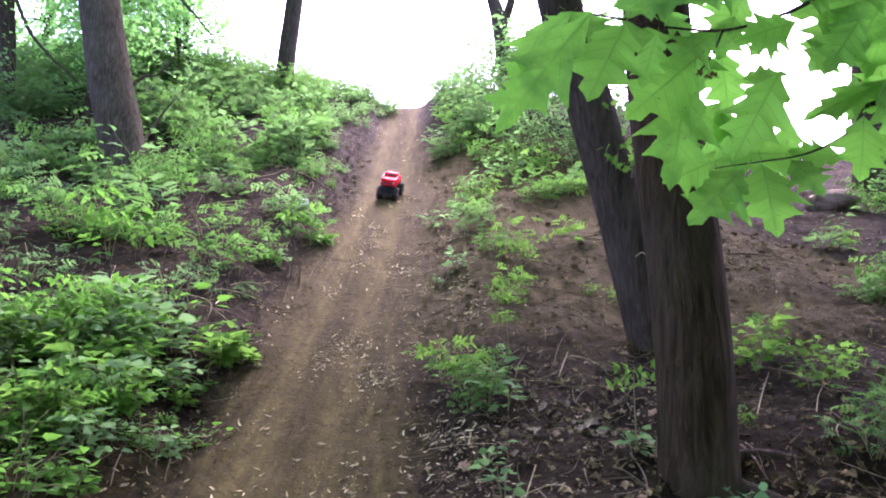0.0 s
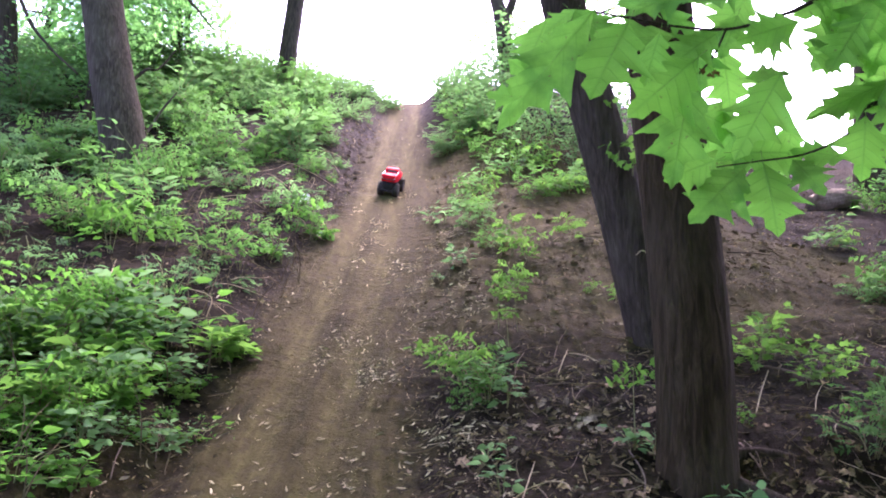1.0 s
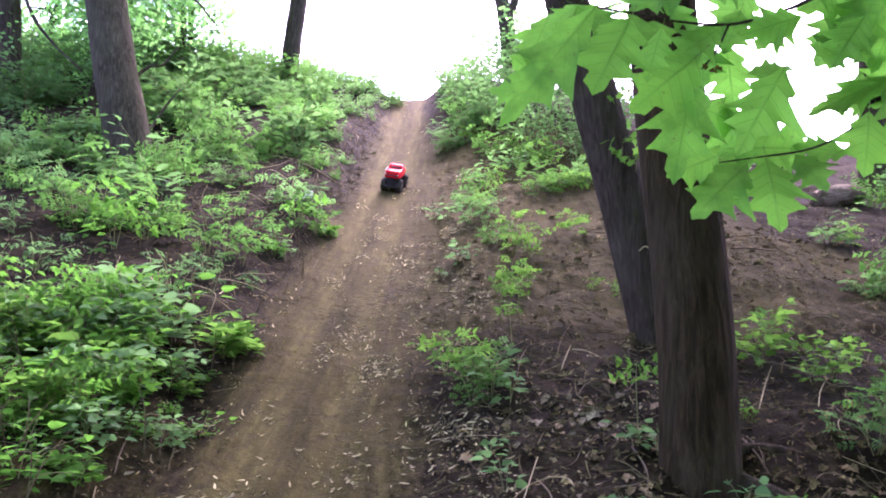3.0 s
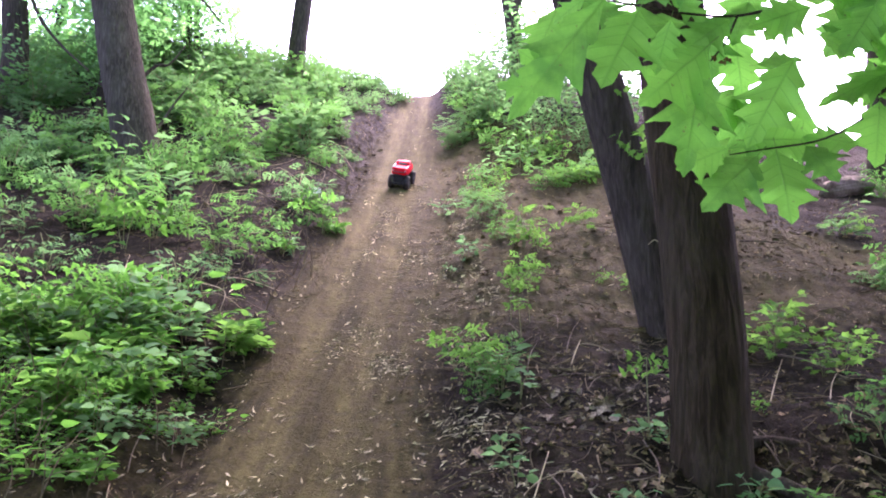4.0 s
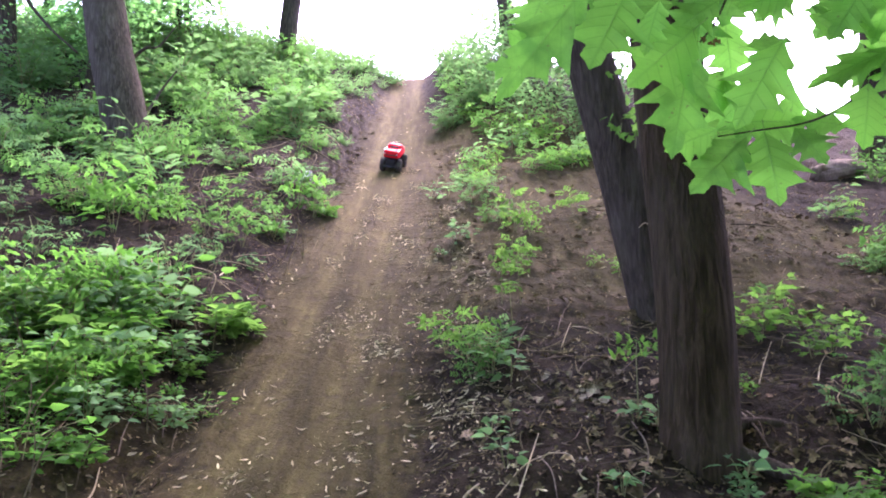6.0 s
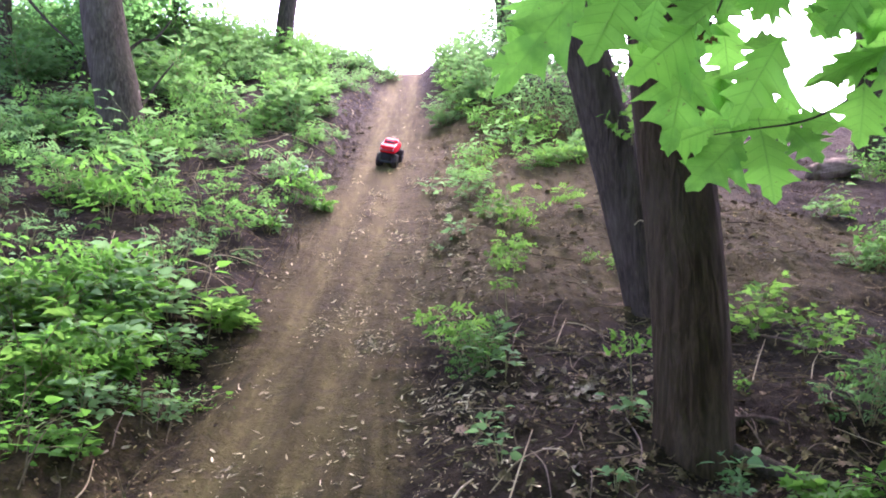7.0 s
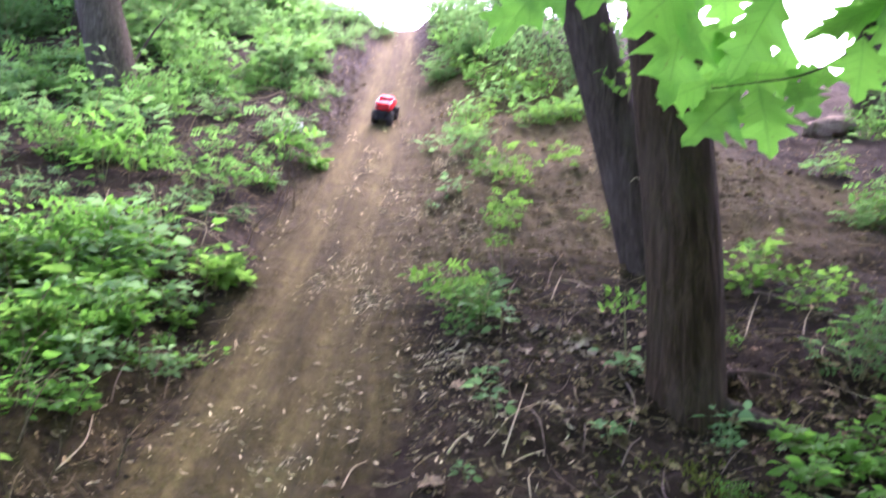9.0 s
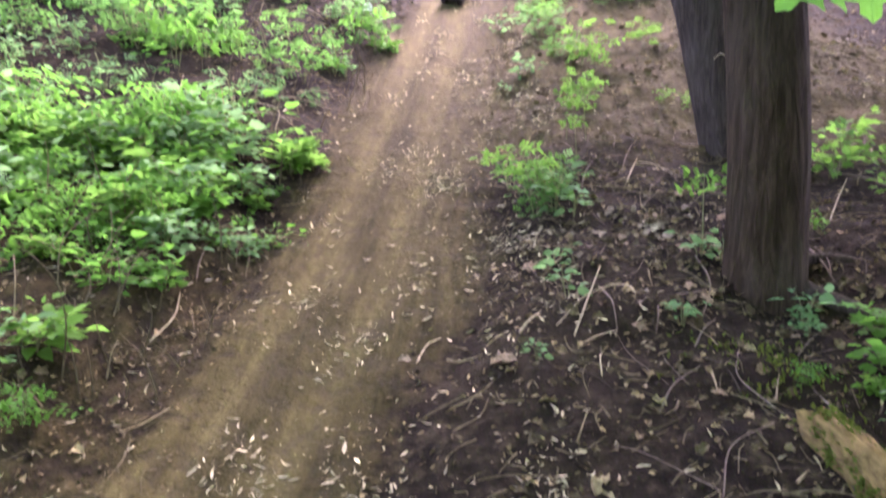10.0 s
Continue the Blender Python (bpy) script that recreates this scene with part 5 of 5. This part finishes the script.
    # a drift of larger pale broken leaves before the oak's foot
    rim = np.random.RandomState(33)
    x, y = np.concatenate([rim.normal(0.60, 0.10, 34), rim.normal(0.80, 0.25, 26), rim.normal(0.25, 0.20, 30)]), np.concatenate([rim.normal(3.32, 0.10, 34), rim.normal(3.60, 0.25, 26), rim.normal(3.10, 0.30, 30)])
    stuff("broken_leaves", lay(rim, x, y, (CURL_V, CURL_T), rim.uniform(0.02, 0.052, 90), 0.004, 0.6), PALE_LEAF, "pale dry broken leaves drifted before the oak", "dead leaves")
    # fine twigs and dry stems
    geo = []
    x1, y1 = strip(rng, 1300, -0.2, 2.6, 1.5, 6.5, 1.3)
    x2, y2 = strip(rng, 800, -3.2, -0.9, 1.5, 8.5, 1.5)
    x3, y3 = rng.normal(0.75, 0.3, 110), rng.normal(3.6, 0.5, 110)
    x4, y4 = strip(rng, 420, -2.2, 3.4, 5.5, 11.5, 1.0)
    keep = trail_mask(x4, y4) < 0.2
    x, y = np.concatenate([x1, x2, x3, x4[keep]]), np.concatenate([y1, y2, y3, y4[keep]])
    for px_, py_ in zip(x, y):
        a, n = rng.uniform(0, 6.28), 0.015 + 0.07 * rng.rand() ** 1.6
        mid = np.array([px_, py_]) + rng.normal(0, 0.012, 2)
        ends = [(px_ - math.cos(a) * n, py_ - math.sin(a) * n), tuple(mid), (px_ + math.cos(a) * n, py_ + math.sin(a) * n)]
        pts = [(ex, ey, ground_z(ex, ey) + 0.004 + rng.uniform(0, 0.02)) for ex, ey in ends]
        geo.append(tube(pts, [0.0028 * rng.uniform(0.6, 1.6), 0.0014], 4, 3))
    stuff("fine_twigs", join(geo), TWIGLET, "thin dry twigs and stems scattered on dark soil", "twigs")


litter()


def stick(pts, r, mat=TWIG, label="dry brown stick lying on the soil", lift=0.006, name="stick"):
    """A stick over ground points (x, y, height above the ground)."""
    P = np.array([(x, y, ground_z(x, y) + 0.45 * h + lift) for x, y, h in pts])
    base = P[0].copy()
    ob = new(name, arrays_to_mesh(name, *tube(P - base, [0.55 * r, 0.5 * r, 0.3 * r], 7, 6), mat))
    ob.location = base
    return tagged(ob, label, "stick", "sticks on the ground")


# three points on the ground each, the thickness, and the kind: pale, brown or dark
STICKS_NEAR = [
    (0.213, 2.534, 0.267, 2.691, 0.338, 2.956, 0.0055, 'P'),
    (0.322, 2.792, 0.347, 2.661, 0.352, 2.557, 0.0055, 'B'),
    (0.243, 2.507, 0.29, 2.535, 0.351, 2.555, 0.0045, 'P'),
    (0.695, 3.014, 0.704, 2.818, 0.613, 2.552, 0.0055, 'B'),
    (0.568, 2.71, 0.627, 2.719, 0.689, 2.797, 0.0045, 'B'),
    (0.572, 2.441, 0.617, 2.519, 0.667, 2.582, 0.005, 'B'),
    (0.77, 3.015, 0.803, 3.004, 0.835, 2.987, 0.007, 'P'),
    (0.039, 2.596, 0.072, 2.639, 0.109, 2.686, 0.009, 'P'),
    (0.071, 3.085, 0.152, 2.83, 0.231, 2.63, 0.004, 'D'),
    (0.571, 3.496, 0.609, 3.547, 0.653, 3.607, 0.004, 'B'),
    (0.535, 3.893, 0.576, 4.046, 0.625, 4.181, 0.0045, 'B'),
    (0.543, 3.776, 0.591, 3.919, 0.633, 4.057, 0.005, 'P'),
    (0.633, 4.023, 0.7, 3.986, 0.756, 3.9, 0.005, 'P'),
    (0.331, 3.72, 0.362, 3.891, 0.408, 4.019, 0.005, 'B'),
]
STICKS_SIDE = [
    (1.561, 3.9, 1.639, 3.79, 1.694, 3.664, 0.009, 'B'),
    (1.288, 3.312, 1.428, 3.599, 1.561, 3.847, 0.005, 'P'),
    (1.519, 3.283, 1.617, 3.475, 1.71, 3.623, 0.0045, 'P'),
    (1.539, 3.153, 1.504, 3.093, 1.494, 3.031, 0.004, 'P'),
    (1.136, 3.093, 1.137, 2.961, 1.145, 2.867, 0.007, 'B'),
    (1.156, 3.1, 1.16, 2.992, 1.15, 2.916, 0.005, 'B'),
    (1.294, 2.987, 1.27, 2.921, 1.243, 2.858, 0.005, 'D'),
    (-2.008, 4.769, -2.065, 4.946, -2.149, 5.201, 0.006, 'P'),
    (-1.68, 4.509, -1.727, 4.668, -1.845, 4.938, 0.007, 'P'),
    (-1.108, 3.137, -1.154, 3.289, -1.187, 3.409, 0.0045, 'B'),
    (-1.203, 2.949, -1.22, 3.035, -1.243, 3.19, 0.005, 'B'),
    (-1.203, 2.532, -1.179, 2.679, -1.227, 2.853, 0.006, 'P'),
    (-0.294, 2.493, -0.27, 2.6, -0.229, 2.661, 0.005, 'P'),
    (-0.253, 3.681, -0.242, 3.788, -0.221, 3.868, 0.006, 'D'),
]
STICKS_FAR = [
    (2.085, 5.818, 2.26, 5.841, 2.414, 5.812, 0.01, 'D'),
    (2, 4.438, 2.111, 4.474, 2.179, 4.453, 0.006, 'B'),
]
STICK_KINDS = {"P": (PALE_STICK, "pale peeled stick lying on dark soil"), "B": (TWIG, "dry brown stick lying on the soil"), "D": (BARK_DARK, "thin dark twig lying on the ground")}
for x0, y0, x1, y1, x2, y2, r, k in STICKS_NEAR + STICKS_SIDE + STICKS_FAR:
    stick([(x0, y0, 0.01), (x1, y1, 0.03), (x2, y2, 0.01)], r * 1.0, *STICK_KINDS[k])


# bent twigs and bare roots tangled on the dark soil round the oak
rng_ = np.random.RandomState(71)
for i in range(64):
    x, y, a, n = rng_.uniform(0.05, 1.9), 1.75 + 2.6 * rng_.rand(), rng_.uniform(0, 6.28), rng_.uniform(0.05, 0.17)
    if math.hypot(x - 0.92, y - 2.9) < 0.26:
        continue
    bx, by = -math.sin(a) * rng_.uniform(-0.4, 0.4) * n, math.cos(a) * rng_.uniform(-0.4, 0.4) * n
    pts = [(x - math.cos(a) * n, y - math.sin(a) * n, 0.0), (x + bx, y + by, rng_.uniform(0.01, 0.05)), (x + math.cos(a) * n, y + math.sin(a) * n, rng_.uniform(0, 0.03))]
    stick(pts, rng_.uniform(0.0018, 0.0048), *STICK_KINDS["PBBDBBDB"[i % 8]])


# whole fallen oak leaves
def fallen_leaf(x, y, size, turn, k):
    up = Vector(slope_up(np.array([x]), np.array([y]))[0])
    ob = new("fallen_leaf", FALLEN[k % 3])
    q = up.to_track_quat("Z", "Y").to_matrix().to_4x4()
    ob.matrix_world = Matrix.Translation((x, y, ground_z(x, y) + 0.014)) @ q @ pose(0, 0, 0, 6, -8 + 5 * (k % 4), turn) @ Matrix.Diagonal((size * 0.8, size, size * 3.2, 1))
    return tagged(ob, "dry beige fallen oak leaf on dark soil", "leaf", "fallen oak leaves")


FALLEN = [arrays_to_mesh("fallen_leaf", *oak_leaf_blank(1.0, 130 + i), FALLEN_LEAF) for i in range(3)]
rng_ = np.random.RandomState(44)
fallen_leaf(0.10, 3.03, 0.10, 60, 0)
fallen_leaf(0.03, 2.36, 0.11, 100, 1)
fallen_leaf(0.75, 3.55, 0.10, 20, 2)
for i in range(14):
    fallen_leaf(rng_.normal(0.72, 0.22), rng_.normal(3.05, 0.28), rng_.uniform(0.045, 0.08), rng_.uniform(0, 360), i)
for i in range(9):
    fallen_leaf(rng_.normal(1.45, 0.22), rng_.normal(2.85, 0.2), rng_.uniform(0.045, 0.08), rng_.uniform(0, 360), i)


def root(pts, r, label="gnarled root running into the soil"):
    P = np.array([(x, y, ground_z(x, y) + h) for x, y, h in pts])
    base = P[0].copy()
    ob = new("root", arrays_to_mesh("root", *tube(P - base, [r, r * 0.8, r * 0.35], 8, 6, bark_shape(4, 0.05, 0.0)), BARK_DARK))
    ob.location = base
    return tagged(ob, label, "root", "roots round the oak")


root([(1.02, 2.86, 0.02), (1.16, 2.74, 0.01), (1.30, 2.58, -0.03)], 0.035)
root([(1.03, 3.0, 0.02), (1.22, 3.02, 0.0), (1.42, 2.95, -0.03)], 0.030)


# ---- logs ----
def log(name, a, b, r, mat, label, moss=None):
    A = np.array((a[0], a[1], ground_z(*a[:2]) + a[2]))
    B = np.array((b[0], b[1], ground_z(*b[:2]) + b[2]))
    ob = thing(name, A, label, "log")
    rng = np.random.RandomState(15)
    ph = rng.uniform(0, 6, 4)
    shape = lambda th, s, C: 1 + 0.10 * np.sin(3 * th + ph[0] + 5 * s) + 0.26 * waves(0.5 * np.cos(th) + 1.1 * s, 0.5 * np.sin(th) + 0.4 * s, 0.55, 61, 4) + 0.07 * np.sin(17 * th + 2 * s) - 0.4 * np.exp(-s / 0.05) * (0.5 + 0.5 * np.sin(5 * th + 1))
    mid = (A + B) / 2 + np.array([0, 0, 0.01])
    part("wood", tube([A - A, mid - A, B - A], [r, r * 1.02, r * 0.9], 44, 26, shape), mat, ob)
    if moss:
        n = 2600
        s, th = rng.rand(n), rng.uniform(0.2, 2.9, n)
        d = unit(B - A)
        side = unit(np.cross(d, (0, 0, 1.0)))
        upv = np.cross(side, d)
        out = np.cos(th)[:, None] * side + np.sin(th)[:, None] * upv
        keep = waves(s * 3, th, 1.2, 33) > -0.05
        at = (s[:, None] * (B - A) + out * r * 1.02)[keep]
        part("moss", strew(SMALL_V, SMALL_T, at, rng.normal(0, 1, at.shape) + out[keep], out[keep] + rng.normal(0, 0.5, at.shape), rng.uniform(0.007, 0.018, len(at))), moss, ob, "yellow-green moss")
    return ob


ROTTEN = plain_material("rotten_wood", (0.038, 0.024, 0.008), (0.20, 0.140, 0.046), 46, 0.95, bump=1.0, stretch=(1, 0.18, 1))
MOSS = leaf_material("moss", (0.022, 0.038, 0.007), (0.045, 0.070, 0.011), (0.090, 0.120, 0.019), 0.3, 0.0)
log("rotten_log", (0.790, 2.06, 0.005), (0.885, 1.70, 0.0), 0.066, ROTTEN, "short rotten yellowish log with moss on dark soil", MOSS)


def moss_patch(x, y, wx, wy, n, seed):
    """Low yellowish moss and grass shoots on the soil."""
    rng = np.random.RandomState(seed)
    px_, py_ = rng.normal(x, wx, n), rng.normal(y, wy, n)
    keep = waves(px_, py_, 0.12, 41) > 0.0
    px_, py_ = px_[keep], py_[keep]
    at = np.stack([px_, py_, height(px_, py_) + 0.002], -1)
    way = rng.normal(0, 0.6, at.shape) + np.array([0, 0, 0.9])
    ob = new("moss_patch", arrays_to_mesh("moss_patch", *strew(SMALL_V * np.array([0.55, 1, 1]), SMALL_T, at, way, rng.normal(0, 1, at.shape), rng.uniform(0.010, 0.032, len(at))), MOSS))
    return tagged(ob, "low yellow-green moss and grass on dark soil", "moss", kind="stuff")


moss_patch(0.76, 2.34, 0.12, 0.09, 600, 3)
moss_patch(0.93, 1.88, 0.05, 0.09, 1100, 5)
log("fallen_log", (3.50, 7.45, 0.07), (4.05, 7.75, 0.10), 0.09, TWIG, "dark weathered log lying on the bare slope")

# ---- the toy truck climbing the trail ----
RED = Nodes("red_paint")
_n = RED.noise(60, 3, 0.6, RED.where())
_p = RED.principled(RED.ramp(_n, (0.35, (0.62, 0.012, 0.016)), (0.70, (0.78, 0.022, 0.028))), 0.65, None, 0.0, 0.06)
RED = RED.done(_p)
RUBBER = plain_material("dusty_rubber", (0.018, 0.017, 0.016), (0.060, 0.052, 0.044), 40, 0.9)
PLASTIC = plain_material("dark_plastic", (0.016, 0.016, 0.016), (0.035, 0.033, 0.031), 40, 0.6)
GREY = plain_material("grey_plastic", (0.045, 0.042, 0.040), (0.085, 0.080, 0.075), 40, 0.5)
SILVER = plain_material("silver_trim", (0.38, 0.38, 0.38), (0.52, 0.52, 0.52), 60, 0.45, 0.6)
TINT = plain_material("tinted_window", (0.10, 0.11, 0.12), (0.17, 0.18, 0.20), 20, 0.12, 0.0, 0.7, 0.02)
WHITE = plain_material("white_lens", (0.6, 0.6, 0.58), (0.8, 0.8, 0.78), 30, 0.25)


def hull(sections, bevel=0.006):
    """A shell from cross sections (y, half width below, half width above, z below, z above)."""
    bm = bmesh.new()
    rings = []
    for y, w0, w1, z0, z1 in sections:
        rings.append([bm.verts.new(p) for p in ((-w0, y, z0), (w0, y, z0), (w0, y, z0 + 0.6 * (z1 - z0)), (w1, y, z1), (-w1, y, z1), (-w0, y, z0 + 0.6 * (z1 - z0)))])
    for a, b in zip(rings, rings[1:]):
        for i in range(6):
            bm.faces.new((a[i], a[(i + 1) % 6], b[(i + 1) % 6], b[i]))
    bm.faces.new(rings[0])
    bm.faces.new(rings[-1][::-1])
    bmesh.ops.recalc_face_normals(bm, faces=bm.faces)
    bmesh.ops.bevel(bm, geom=bm.edges[:], offset=bevel, segments=2, affect="EDGES", profile=0.5)
    return bm


def block(size, at, bevel=0.003, tilt=0.0):
    bm = bmesh.new()
    bmesh.ops.create_cube(bm, size=1.0, matrix=Matrix.Translation(at) @ Matrix.Rotation(radians(tilt), 4, "X") @ Matrix.Diagonal((*size, 1)))
    bmesh.ops.bevel(bm, geom=bm.edges[:], offset=bevel, segments=2, affect="EDGES", profile=0.5)
    return bm


def tyre_mesh(r, half):
    """A knobbly off-road tyre, its axle along x."""
    prof = [(-half * 0.75, r * 0.52), (-half, r * 0.72), (-half * 0.95, r * 0.90), (-half * 0.6, r * 0.98), (0, r), (half * 0.6, r * 0.98), (half * 0.95, r * 0.90), (half, r * 0.72), (half * 0.75, r * 0.52)]
    bm = bmesh.new()
    n = 36
    rings = []
    for k in range(n):
        a = 2 * math.pi * k / n
        ring = []
        for j, (x, q) in enumerate(prof):
            lug = 1.0 + (0.07 if (k + (j % 2)) % 3 == 0 and 2 <= j <= 6 else 0.0)
            ring.append(bm.verts.new((x, q * lug * math.cos(a), q * lug * math.sin(a))))
        rings.append(ring)
    for k in range(n):
        a, b = rings[k], rings[(k + 1) % n]
        for j in range(len(prof) - 1):
            bm.faces.new((a[j], a[j + 1], b[j + 1], b[j]))
        bm.faces.new((a[0], b[0], b[-1], a[-1]))
    bmesh.ops.recalc_face_normals(bm, faces=bm.faces)
    return bm


def rim_mesh(r, half, side):
    bm = bmesh.new()
    bmesh.ops.create_cone(bm, cap_ends=True, segments=20, radius1=r, radius2=r * 0.82, depth=half * 1.5, matrix=Matrix.Rotation(radians(90 * side), 4, "Y"))
    for k in range(5):
        a = 2 * math.pi * k / 5
        bmesh.ops.create_cube(bm, size=1.0, matrix=Matrix.Translation((side * half * 0.8, 0.5 * r * math.cos(a), 0.5 * r * math.sin(a))) @ Matrix.Rotation(a, 4, "X") @ Matrix.Diagonal((half * 0.3, r * 0.8, r * 0.24, 1)))
    bmesh.ops.create_cone(bm, cap_ends=True, segments=6, radius1=r * 0.16, radius2=r * 0.14, depth=half * 0.5, matrix=Matrix.Translation((side * half, 0, 0)) @ Matrix.Rotation(radians(90), 4, "Y"))
    return bm


def toy_truck(x, y, yaw):
    ob = thing("toy_truck", (x, y, 0), "small red remote-controlled pickup truck with big black tyres on the trail", "toy truck")
    rad, half, base, track = 0.072, 0.029, 0.135, 0.080
    part("chassis", hull([(-0.20, 0.046, 0.062, 0.062, 0.150), (-0.12, 0.046, 0.060, 0.050, 0.152), (0.12, 0.046, 0.060, 0.050, 0.152), (0.19, 0.040, 0.056, 0.062, 0.150)], 0.004), PLASTIC, ob)
    # red shell: sills, bed and bonnet
    body = part("body_shell", hull([(-0.205, 0.088, 0.084, 0.088, 0.138), (-0.10, 0.096, 0.092, 0.080, 0.142), (0.0, 0.098, 0.094, 0.076, 0.142), (0.10, 0.096, 0.088, 0.080, 0.140), (0.185, 0.088, 0.074, 0.086, 0.128), (0.205, 0.078, 0.066, 0.090, 0.118)], 0.007), RED, ob, "glossy red painted shell")
    cab = part("cab", hull([(-0.030, 0.086, 0.074, 0.138, 0.196), (-0.018, 0.087, 0.070, 0.138, 0.206), (0.045, 0.087, 0.070, 0.138, 0.206), (0.100, 0.086, 0.050, 0.136, 0.150)], 0.006), RED, ob)
    part("rear_window", block((0.104, 0.004, 0.022), (0, -0.0345, 0.180), 0.0015, 8), TINT, cab)
    part("windscreen", block((0.118, 0.004, 0.066), (0, 0.0745, 0.180), 0.0015, 46), TINT, cab)
    for s in (-1, 1):
        part("side_window", block((0.004, 0.060, 0.034), (s * 0.0825, 0.010, 0.176), 0.0015), TINT, cab)
    part("bed", block((0.150, 0.140, 0.006), (0, -0.115, 0.1435), 0.002), RED, body, "red open bed")
    for s in (-1, 1):
        part("bed_rail", block((0.007, 0.165, 0.012), (s * 0.085, -0.118, 0.152), 0.003), SILVER, body, "pale silver bed rail")
    part("tailgate", block((0.168, 0.010, 0.046), (0, -0.204, 0.128), 0.003), RED, body)
    part("tail_trim", block((0.150, 0.005, 0.010), (0, -0.2105, 0.112), 0.0015), GREY, body, "grey plastic trim strip")
    for s in (-1, 1):
        part("tail_light", block((0.010, 0.005, 0.014), (s * 0.076, -0.2105, 0.122), 0.0015), WHITE, body)
        part("headlight", block((0.026, 0.008, 0.018), (s * 0.050, 0.205, 0.108), 0.002), WHITE, body)
    part("rear_bumper", hull([(-0.232, 0.060, 0.056, 0.066, 0.082), (-0.212, 0.064, 0.060, 0.066, 0.084)], 0.004), PLASTIC, ob)
    part("front_bumper", hull([(0.212, 0.070, 0.066, 0.062, 0.086), (0.232, 0.064, 0.060, 0.064, 0.084)], 0.004), PLASTIC, ob)
    for sy in (-1, 1):
        part("axle", tube([(-track, sy * base, rad), (0, sy * base, rad + 0.004), (track, sy * base, rad)], [0.009, 0.013, 0.009], 10, 4), PLASTIC, ob)
        for s in (-1, 1):
            part("shock_absorber", tube([(s * 0.050, sy * base, rad + 0.004), (s * 0.055, sy * (base - 0.01), 0.085), (s * 0.050, sy * (base - 0.02), 0.150)], [0.008, 0.007, 0.005], 8, 4), GREY, ob)
            wheel = new("wheel")
            wheel.parent = ob
            wheel.location = (s * track, sy * base, rad)
            part("tyre", tyre_mesh(rad, half), RUBBER, wheel)
            part("rim", rim_mesh(rad * 0.56, half, s), GREY, wheel, "grey spoked rim")
    # the shell rides high over the wheels
    body.scale, body.location = (0.84, 0.96, 1.15), (0, 0, 0.062)
    cab.scale, cab.location = (0.88, 1, 0.95), (0, 0, 0.072)
    # stand it on the slope
    fy = Vector((math.sin(-yaw), math.cos(-yaw), 0))
    fx = Vector((fy.y, -fy.x, 0))
    c = Vector((x, y, 0))
    foot = {}
    for s in (-1, 1):
        for f in (-1, 1):
            p = c + fx * (s * track) + fy * (f * base * 0.92)
            foot[s, f] = Vector((p.x, p.y, ground_z(p.x, p.y)))
    fwd = (foot[-1, 1] + foot[1, 1] - foot[-1, -1] - foot[1, -1]).normalized()
    rgt = (foot[1, 1] + foot[1, -1] - foot[-1, 1] - foot[-1, -1]).normalized()
    up = rgt.cross(fwd).normalized()
    rgt = fwd.cross(up)
    mid = (foot[-1, 1] + foot[1, 1] + foot[-1, -1] + foot[1, -1]) / 4
    ob.matrix_world = Matrix.Translation(mid - up * 0.006) @ Matrix((rgt, fwd, up)).transposed().to_4x4()
    return ob


toy_truck(-0.565, 8.33, radians(-9))


# a crumpled pale scrap caught in the plants
def scrap(x, y, h):
    rng = np.random.RandomState(3)
    bm = bmesh.new()
    bmesh.ops.create_grid(bm, x_segments=7, y_segments=7, size=0.036)
    for v in bm.verts:
        r = v.co.length
        v.co.z = 0.02 * math.sin(60 * v.co.x + 1) + 0.02 * math.sin(75 * v.co.y) - 5.0 * r * r + rng.uniform(-0.006, 0.006)
    bmesh.ops.solidify(bm, geom=bm.faces[:], thickness=0.001)
    me = bpy.data.meshes.new("paper_scrap")
    bm.to_mesh(me)
    bm.free()
    me.materials.append(WHITE)
    ob = new("paper_scrap", me)
    ob.matrix_world = Matrix.Translation((x, y, ground_z(x, y) + h)) @ pose(0, 0, 0, 60, 10, 20)
    return tagged(ob, "crumpled white scrap caught among low green plants", "litter")


scrap(-1.27, 7.22, 0.10)
